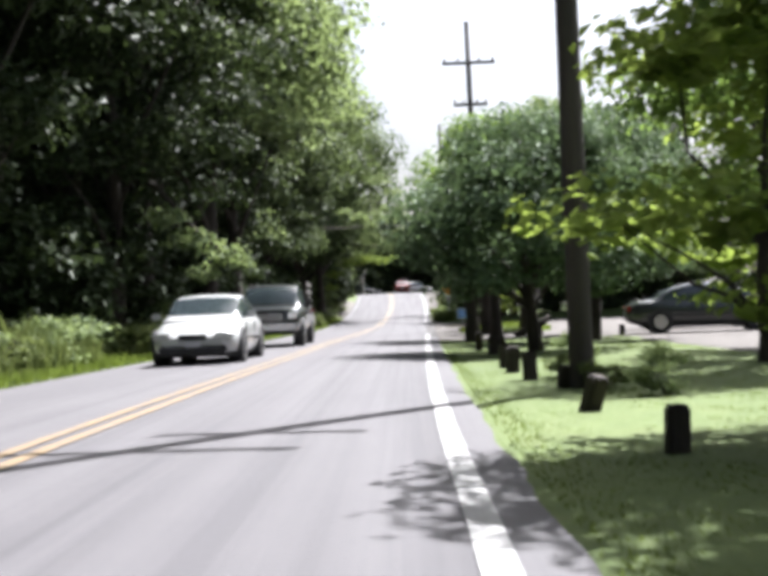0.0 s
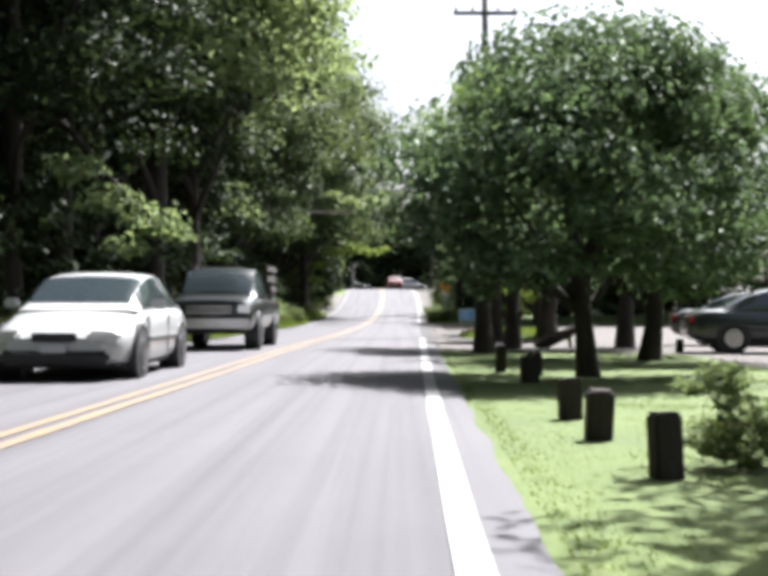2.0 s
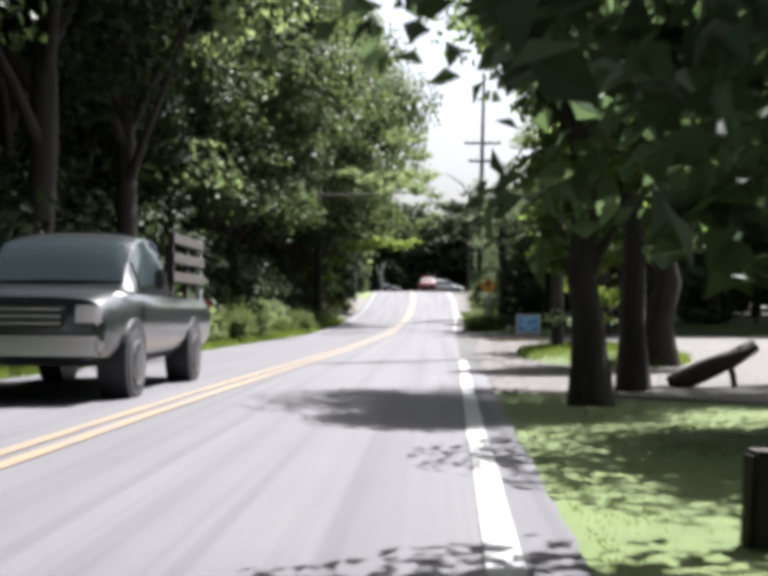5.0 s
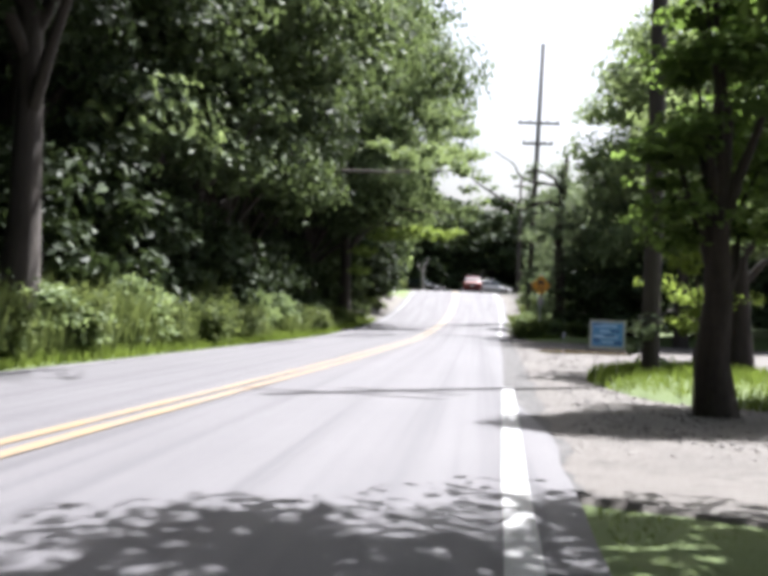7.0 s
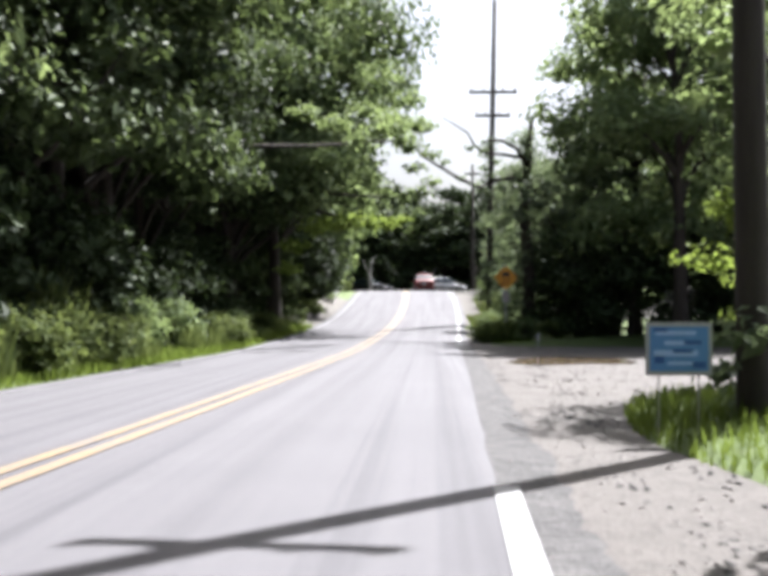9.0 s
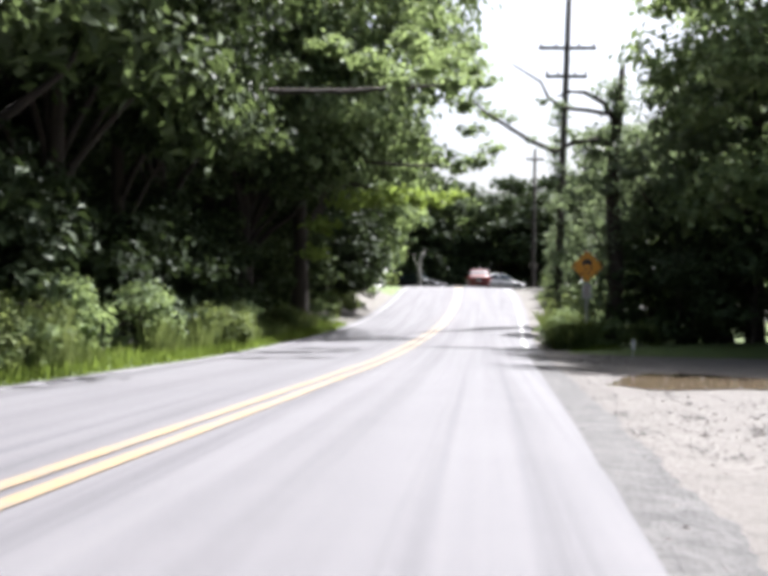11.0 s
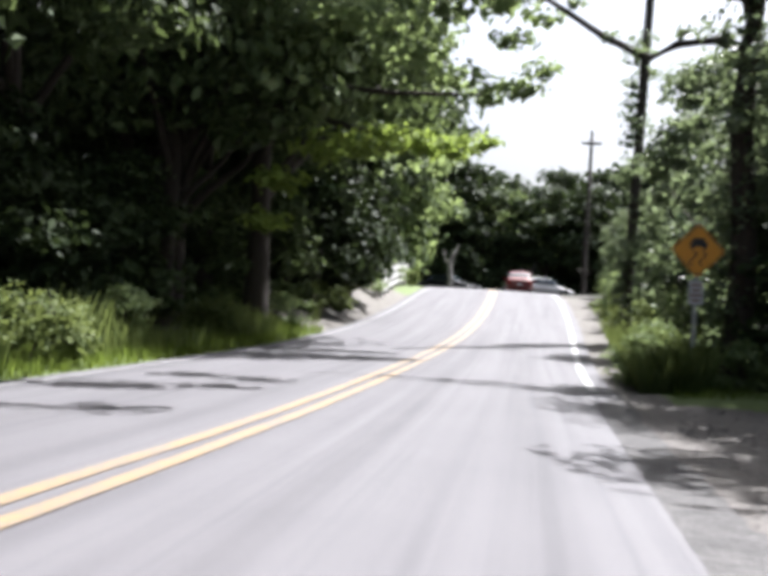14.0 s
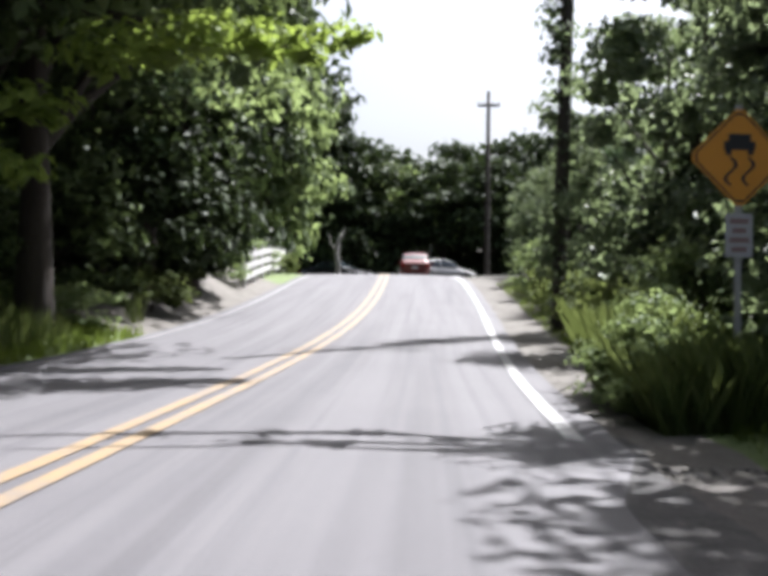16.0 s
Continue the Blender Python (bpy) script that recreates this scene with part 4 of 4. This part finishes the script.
def pickup(m):
    root = thing("pickup_truck", "dark grey stake-sided pickup truck in the oncoming lane", "truck", "", m)
    W, w = 1.95, .975
    L = 5.2
    a, b = -L / 2, L / 2
    bm = loft([(a, w * .8, .5, .92), (a + .06, w * .92, .42, 1.04), (a + .3, w * .97, .4, 1.1), (a + 1.35, w, .4, 1.16), (a + 2.9, w, .4, 1.16), (a + 2.95, w, .4, 1.14), (b - .03, w, .42, 1.14), (b, w * .97, .46, 1.1)], body_ring)
    part("body", bm, M["darkgrey"], root, "", True)
    zc = 1.12
    c = Cabin(root, M["darkgrey"], w * .9, zc, [(a + 1.15, zc), (a + 1.5, zc + .42), (a + 1.72, 1.74), (a + 2.05, 1.83), (a + 2.7, 1.83), (a + 2.92, 1.74), (a + 3.02, 1.3)])
    c.windscreen(a + 1.26, a + 1.72)
    c.rear(a + 2.9, a + 2.99)
    c.sides(a + 1.5, a + 2.78)
    for s in (-1, 1):
        for z in (1.36, 1.6, 1.84):
            bm = bmesh.new()
            box(bm, (.04, 1.95, .13), (s * (w - .1), b - 1.1, z), .008)
            part("stake_board", bm, M["postwood"], root, "dark wooden stake board")
        for yy in (b - 2.0, b - 1.1, b - .2):
            bm = bmesh.new()
            box(bm, (.07, .09, .86), (s * (w - .14), yy, 1.5), .008)
            part("stake", bm, M["fencewhite"] if yy == b - .2 else M["postwood"], root)
        bm = bmesh.new()
        box(bm, (.12, .1, .22), (s * (w + .12), a + 1.5, zc + .16), .03)
        part("mirror", bm, M["blackplastic"], root)
        bm = bmesh.new()
        box(bm, (.28, .08, .2), (s * w * .74, a + .03, .88), .03)
        part("headlight", bm, M["lamp"], root, "clear glass headlight")
        bm = bmesh.new()
        box(bm, (.1, .06, .34), (s * w * .93, b + .0, .92), .02)
        part("tail_light", bm, M["redlamp"], root, "red tail light")
        for yy in (a + .95, b - 1.15):
            wheel_arch(root, s * (w - .144), yy, .38, s)
            wheel(root, s * (w - .1), yy, .38, .24, s)
    bm = bmesh.new()
    box(bm, (1.0, .06, .24), (0, a + .0, .86), .02)
    part("grille", bm, M["blackplastic"], root, "black grille")
    for z in (.8, .87, .94):
        bm = bmesh.new()
        box(bm, (.96, .03, .025), (0, a - .035, z), .006)
        part("grille_bar", bm, M["chrome"], root)
    bm = bmesh.new()
    box(bm, (1.8, .18, .2), (0, a - .06, .58), .05)
    part("bumper", bm, M["chrome"], root, "chrome front bumper")
    bm = bmesh.new()
    box(bm, (1.6, 2.0, .02), (0, b - 1.15, 1.19), .005)
    part("bed_cover", bm, M["blackplastic"], root, "black bed cover")
    bm = bmesh.new()
    box(bm, (1.6, 4.3, .16), (0, 0, .44), .03)
    part("chassis", bm, M["blackplastic"], root, "black chassis")
    return root


def road_pose(y, off, turn=0.0, lift=.03):
    slope = math.degrees(math.atan2(rz(y + 2) - rz(y - 2), 4))
    return pose(rx(y) + off, y, rz(y) + lift, slope if abs(turn) < 90 else -slope, 0, turn)


car("sedan", "silver four-door sedan in the oncoming lane", M["silver"], road_pose(25.0, -1.55, 0), 4.6, 1.78, 1.42, .25, .18, .9, .66, .32, .72)
pickup(road_pose(35.6, -1.5, 0))
car("hatchback", "dark red hatchback driving away near the crest", M["red"], road_pose(136.0, 1.9, 180), 4.1, 1.74, 1.5, .24, .08, .92, .74, .32, .55)
car("sedan", "white sedan parked beyond the crest", M["whitecar"], road_pose(141.0, 3.6, 120))
car("sedan", "dark sedan waiting beyond the crest", M["blackcar"], road_pose(144.0, -2.4, 60))
LOT = "cars parked in the lot"
for x, y, t, p, lab in ((12.6, 40.5, 78, "blackcar", "black sedan parked on the gravel lot"), (11.6, 35.0, 84, "darkgrey", "dark grey sedan parked on the gravel lot"), (15.5, 47.0, 80, "blackcar", "black sedan parked on the gravel lot"), (16.5, 53.0, 75, "silver", "silver sedan parked on the gravel lot")):
    car("sedan", lab, M[p], pose(x, y, rz(y) + .0, 0, 0, t), group=LOT)


# ---- signs ----
def prism(outline, depth):
    """A plate from an outline in x and z, front at y 0 facing -y."""
    bm = bmesh.new()
    f = bm.faces.new([bm.verts.new((x, 0, z)) for x, z in outline])
    r = bmesh.ops.extrude_face_region(bm, geom=[f])
    bmesh.ops.translate(bm, vec=(0, depth, 0), verts=[v for v in r["geom"] if isinstance(v, bmesh.types.BMVert)])
    bmesh.ops.recalc_face_normals(bm, faces=bm.faces)
    return bm


def moved(bm, at):
    bmesh.ops.translate(bm, vec=at, verts=bm.verts)
    return bm


def diamond(r, cut=.035):
    return [(cut, -r + cut), (r - cut, -cut), (r - cut, cut), (cut, r - cut), (-cut, r - cut), (-r + cut, cut), (-r + cut, -cut), (-cut, -r + cut)]


def warning_sign(x, y, zc, turn):
    root = thing("warning_sign", "yellow diamond slippery road sign on a steel post", "road sign", "", pose(x, y, height(x, y), 0, 0, turn))
    z = zc - height(x, y)
    bm = bmesh.new()
    box(bm, (.06, .03, z + .75), (0, .03, (z + .75) / 2 - .3), .005)
    part("post", bm, M["steel"], root)
    plate = part("plate", moved(prism(diamond(.44), .004), (0, 0, z)), M["signyellow"], root)
    bm = bmesh.new()
    out, inn = diamond(.415), diamond(.395)
    vo = [bm.verts.new((a, -.003, z + b)) for a, b in out]
    vi = [bm.verts.new((a, -.003, z + b)) for a, b in inn]
    for i in range(8):
        j = (i + 1) % 8
        bm.faces.new((vo[i], vo[j], vi[j], vi[i]))
    part("border", bm, M["signblack"], plate, "thin black border")
    bm = bmesh.new()
    box(bm, (.27, .004, .075), (0, -.004, z + .10), .0)
    box(bm, (.19, .004, .07), (0, -.004, z + .165), .0)
    for s in (-1, 1):
        box(bm, (.05, .004, .05), (s * .095, -.004, z + .045), .0)
    part("car_symbol", bm, M["signblack"], plate, "black car symbol")
    for s in (-1, 1):
        bm = bmesh.new()
        row = []
        for i in range(15):
            t = i / 14
            cx = s * .075 + math.sin(t * 2 * math.pi) * .045
            cz = z + .0 - t * .24
            row.append((bm.verts.new((cx - .016, -.004, cz)), bm.verts.new((cx + .016, -.004, cz))))
        for (p, q), (u, v) in zip(row, row[1:]):
            bm.faces.new((p, q, v, u))
        part("skid_mark", bm, M["signblack"], plate, "wavy black skid mark")
    bm = bmesh.new()
    box(bm, (.235, .006, .37), (0, 0, z - .66), .002)
    small = part("small_plate", bm, M["signwhite"], root, "small white plate with worn lettering")
    for k, wd in enumerate((.16, .12, .17, .13)):
        bm = bmesh.new()
        box(bm, (wd, .004, .045), (0, -.005, z - .54 - k * .08), 0)
        part("lettering_bar", bm, M["bars"], small)
    return root


warning_sign(5.82, 80.0, 2.22, 4)


def yard_sign(x, y, zb, w, h, turn):
    root = thing("yard_sign", "blue and white yard sign on wire legs", "yard sign", "", pose(x, y, height(x, y), 0, 0, turn))
    z = zb - height(x, y)
    bm = bmesh.new()
    box(bm, (w, .012, h), (0, 0, z + h / 2), .002)
    panel = part("panel", bm, M["signwhite"], root, "white corrugated panel")
    bm = bmesh.new()
    box(bm, (w * .88, .004, h * .84), (0, -.009, z + h / 2), .0)
    part("blue_field", bm, M["signblue"], panel, "blue printed field")
    for k, (wd, hh) in enumerate(((.6, .05), (.5, .05), (.66, .07), (.4, .04))):
        bm = bmesh.new()
        box(bm, (w * wd, .003, hh * .7), (w * (.03 if k % 2 else -.05), -.0125, z + h * (.8 - k * .19)), 0)
        part("lettering_bar", bm, M["signpale"], panel)
    for dx, dz, wd, hh in ((-.28, .86, .2, .03), (.2, .62, .26, .035), (-.3, .3, .14, .06), (.3, .2, .2, .05), (.05, .46, .3, .03)):
        bm = bmesh.new()
        box(bm, (w * wd, .003, hh), (w * dx, -.0135, z + h * dz), 0)
        part("lettering_bar", bm, M["signdark"], panel, "dark blue printed bar")
    for s in (-1, 1):
        v, f = tube([(s * w * .3, .01, -.2), (s * w * .3, .01, z + h * .5)], [.006, .006], 6)
        part_mesh("wire_leg", mesh_from("wire_leg", v, f, M["steel"]), root)
    return root


M["signdark"] = plain("dark_blue_print", (.03, .1, .32), .5)
M["signpale"] = plain("pale_blue_print", (.35, .5, .8), .5)
yard_sign(5.24, 48.9, .455, .55, .43, 6)


def reflector(x, y):
    root = thing("marker_stake", "thin stake with a white reflector", "marker", "", pose(x, y, height(x, y), 0, 3, 5))
    bm = bmesh.new()
    box(bm, (.035, .02, .55), (0, 0, .2), .003)
    part("stake", bm, M["steel"], root)
    bm = bmesh.new()
    box(bm, (.08, .012, .22), (0, -.018, .34), .003)
    part("reflector", bm, M["signwhite"], root, "white reflector strip")


reflector(6.49, 75.5)


def fallen_log():
    root = thing("log", "dark fallen log propped on the grass", "log", "", pose(6.9, 38.0, height(6.9, 38.0)))
    rng = random.Random(3)
    v, f = tube([(-.6, 0, .05), (-.2, .03, .22), (.25, 0, .42), (.55, .02, .6)], [.13, .14, .12, .10], 10, .1, rng)
    part_mesh("trunk", mesh_from("trunk", v, f, M["bark"], True), root)
    v, f = tube([(.2, 0, .4), (.26, .02, .15), (.28, .0, -.1)], [.05, .045, .04], 8)
    part_mesh("branch_stub", mesh_from("branch_stub", v, f, M["bark"], True), root)


fallen_log()


# ---- bare limb over the road, pale trunk, fence ----
def reaching_tree():
    root = thing("old_tree", "old ivy-covered tree reaching bare limbs over the road", "tree", "", pose(6.62, 81.0, height(6.62, 81.0)) @ Matrix.Diagonal((.86, .86, .86, 1)))
    rng = random.Random(8)
    chunks = [tube([(0, 0, -.3), (.1, 0, 2.5), (-.1, 0, 5), (.1, .1, 7.6), (.2, 0, 9)], [.3, .26, .22, .16, .08], 10, .08, rng),
              tube([(.06, 0, 6.6), (-.12, 0, 7.3), (-.39, 0, 7.76), (-1.02, 0, 8.11), (-1.55, 0, 8.12), (-1.9, 0, 7.95)], [.11, .1, .085, .07, .05, .025], 8),
              tube([(-.2, 0, 7.4), (-.89, .05, 7.53), (-1.65, .05, 7.6), (-2.16, 0, 7.91), (-2.41, 0, 8.43), (-3.43, 0, 9.06)], [.07, .07, .06, .05, .04, .02], 7),
              tube([(.06, 0, 6.4), (-.64, -.1, 6.56), (-1.39, -.1, 6.45), (-1.9, -.1, 6.16), (-2.78, -.1, 6.54), (-3.55, -.1, 7.02), (-4.18, -.1, 7.4), (-4.6, -.1, 7.8)], [.1, .095, .09, .085, .075, .06, .045, .02], 8)]
    v, f = join(chunks)
    part_mesh("trunk", mesh_from("trunk", v, f, M["bark"], True), root)
    g = np.random.default_rng(77)
    cl = [(g.normal() * .35, g.normal() * .35, z, g.uniform(.45, .8)) for z in np.arange(.4, 8.5, .32)] + [(-1.8, 0, 7.7, .3), (-2.3, 0, 7.8, .3), (-2.1, -.1, 6.3, .3), (-2.7, -.1, 6.5, .26), (-3.4, -.1, 7.2, .3), (-1.3, -.1, 6.7, .3), (-.7, 0, 8.0, .2), (-.9, 0, 5.8, .5), (-1.0, 0, 5.0, .55)]
    v, f = clump_leaves(cl, 210, .15, g)
    part_mesh("ivy", mesh_from("ivy", v, f, M["ivy"]), root, "glossy dark ivy leaves")


reaching_tree()


def pale_trunk(x, y, h):
    root = thing("dead_tree", "pale bare tree trunk at the wood edge", "tree", "", pose(x, y, height(x, y)))
    rng = random.Random(int(y))
    v, f = tube([(0, 0, -.3), (.1, 0, h * .3), (-.02, 0, h * .6), (.1, 0, h * .85), (.3, 0, h)], [.22, .17, .15, .11, .03], 9, .12, rng)
    part_mesh("trunk", mesh_from("trunk", v, f, M["palebark"], True), root)
    for s, k in ((-1, .62), (1, .75)):
        v, f = tube([(0, 0, h * k), (s * .35, 0, h * k + .5), (s * .5, 0, h * k + 1.1)], [.07, .05, .02], 6)
        part_mesh("branch", mesh_from("branch", v, f, M["palebark"], True), root)


pale_trunk(-1.98, 140.0, 3.0)
pale_trunk(3.2, 146.0, 2.2)


def white_fence(y0, y1, off):
    root = thing("fence", "white painted board fence on a dirt bank", "fence")
    n = 7
    pts = []
    for k in range(n):
        y = y0 + (y1 - y0) * k / (n - 1)
        x = rx(y) + off - k * .1
        pts.append(Vector((x, y, height(x, y))))
        bm = bmesh.new()
        box(bm, (.12, .12, 1.3), tuple(pts[-1] + Vector((0, 0, .5))), .01)
        part("fence_post", bm, M["fencewhite"], root)
    for a, b in zip(pts, pts[1:]):
        for z in (.3, .62, .94):
            p, q = a + Vector((.07, 0, z)), b + Vector((.07, 0, z))
            d = q - p
            bm = bmesh.new()
            box(bm, (.03, d.length, .2), (0, 0, 0), .004)
            bmesh.ops.transform(bm, matrix=Matrix.Translation((p + q) / 2) @ d.to_track_quat("Y", "Z").to_matrix().to_4x4(), verts=bm.verts)
            part("rail", bm, M["fencewhite"], root)


white_fence(106, 124, -4.0)


# ---- grass and gravel bits ----
def blades(name, label, pts, h, w, mat, g, bend=.35, patchy=0.0):
    """A sward of single bent blades, two triangles each; patchy: how far the height swells and sinks in clumps."""
    k = len(pts)
    hh = h * g.uniform(.5, 1.3, (k, 1))
    if patchy:
        hh *= np.array([[1 + patchy * (1.5 * noise.noise(Vector((x * .5, y * .42, 5))) + .8 * noise.noise(Vector((x, y * 1.3, 6))))] for x, y, z in pts]).clip(.25, 1.9)
    a = g.uniform(0, 2 * np.pi, k)
    side = np.stack([np.cos(a), np.sin(a), 0 * a], 1) * w * g.uniform(.6, 1.3, (k, 1))
    b = g.uniform(0, 2 * np.pi, k)
    lean = np.stack([np.cos(b), np.sin(b), 0 * b], 1) * hh * bend * g.uniform(.2, 1, (k, 1))
    up = np.array([0, 0, 1.0]) * hh
    verts = np.stack([pts - side, pts + side, pts + side * .5 + up * .6 + lean * .4, pts + up + lean], 1).reshape(-1, 3)
    return tagged(new(name, mesh_from(name, verts, np.arange(4 * k, dtype=np.int32).reshape(-1, 4), M[mat])), label, "grass", kind="stuff")


def scatter(g, n, x0, x1, y0, y1, keep=None):
    out = []
    ys = g.uniform(y0, y1, n)
    os_ = g.uniform(x0, x1, n)
    sx = smooth(ys, KX)
    for o, y, c in zip(os_, ys, sx):
        if keep is None or keep(o, y):
            x = c + o
            out.append((x, y, height(x, y) - .01))
    return np.array(out)


G = np.random.default_rng(9)
blades("grass", "short sunlit green grass on the verge", scatter(G, 80000, 3.4, 8.7, 3, 39, lambda o, y: o < drive_edge(y) - .05), .019, .008, "grass", G)
blades("grass", "short green grass on the far verges", scatter(G, 9000, 4.15, 5.4, 77.5, 112), .13, .007, "grass", G)
isl = G.uniform(-1, 1, (9000, 2))
isl = isl[(isl ** 2).sum(1) < 1.0]
isl_pts = np.stack([6.9 + isl[:, 0] * 1.85, 49.3 + isl[:, 1] * 5.0, rz(53) + .16 - .2 * (isl ** 2).sum(1)], 1)
blades("grass", "bright weedy grass on the island", isl_pts, .2, .014, "grass", G)
blades("grass", "rough grass along the left verge", scatter(G, 26000, -5.2, -3.42, 4, 92), .20, .014, "grass", G)
blades("tall_weeds", "tall pale seeding weeds along the left verge", scatter(G, 30000, -5.9, -4.0, 8, 94, lambda o, y: noise.noise(Vector((o * .6, y * .22, 2))) > .0), .55, .010, "weeds", G, .35, .7)
blades("tall_weeds", "dense tall weeds beside the road", scatter(G, 17000, -6.0, -3.9, 43, 66, lambda o, y: noise.noise(Vector((o * .8, y * .3, 4))) > -.22), .85, .011, "weeds", G, .3, .8)
blades("tall_weeds", "tall weeds round the warning sign", scatter(G, 7000, 3.75, 4.7, 78.6, 82.4), .52, .0045, "weeds", G, .6, .5)


def pebbles():
    """Loose stones along the broken road edge and over the drive."""
    g = np.random.default_rng(4)
    base = np.array([(1, 0, 0), (-1, 0, 0), (0, 1, 0), (0, -1, 0), (0, 0, 1), (0, 0, -1)], float)
    tri = np.array([(0, 2, 4), (2, 1, 4), (1, 3, 4), (3, 0, 4), (2, 0, 5), (1, 2, 5), (3, 1, 5), (0, 3, 5)])
    vs, fs = [], []
    for k in range(3600):
        y = g.uniform(39, 77)
        o = 3.0 + abs(g.normal()) * (.35 if k % 2 else 2.2)
        r = g.uniform(.008, .035) * (1.6 if g.random() < .06 else 1)
        p = base * r * g.uniform(.6, 1.3, (6, 3)) * (1, 1, .6)
        vs.append(p + (rx(y) + o, y, rz(y) - .022))
        fs.append(tri + 6 * k)
    return tagged(new("loose_stones", mesh_from("loose_stones", np.concatenate(vs), np.concatenate(fs), M["stone"])), "loose grey stones on the gravel", "gravel", kind="stuff")


pebbles()


def crumbs():
    """Dark bits of broken asphalt in drifts beside the road edge."""
    g = np.random.default_rng(6)
    base = np.array([(1, 0, 0), (-1, 0, 0), (0, 1, 0), (0, -1, 0), (0, 0, 1), (0, 0, -1)], float)
    tri = np.array([(0, 2, 4), (2, 1, 4), (1, 3, 4), (3, 0, 4), (2, 0, 5), (1, 2, 5), (3, 1, 5), (0, 3, 5)])
    vs, fs = [], []
    while len(vs) < 3600:
        y, o = g.uniform(40, 77), 3.05 + abs(g.normal()) * (.35 if len(vs) % 2 else 1.0)
        if noise.noise(Vector((o * 1.6, y * .5, 7))) < .05:
            continue
        p = base * g.uniform(.009, .028) * g.uniform(.6, 1.3, (6, 3)) * (1, 1, .5)
        fs.append(tri + 6 * len(vs))
        vs.append(p + (rx(y) + o, y, rz(y) - .02))
    return tagged(new("asphalt_crumbs", mesh_from("asphalt_crumbs", np.concatenate(vs), np.concatenate(fs), M["broken"])), "dark crumbs of broken asphalt on gravel", "gravel", kind="stuff")


crumbs()
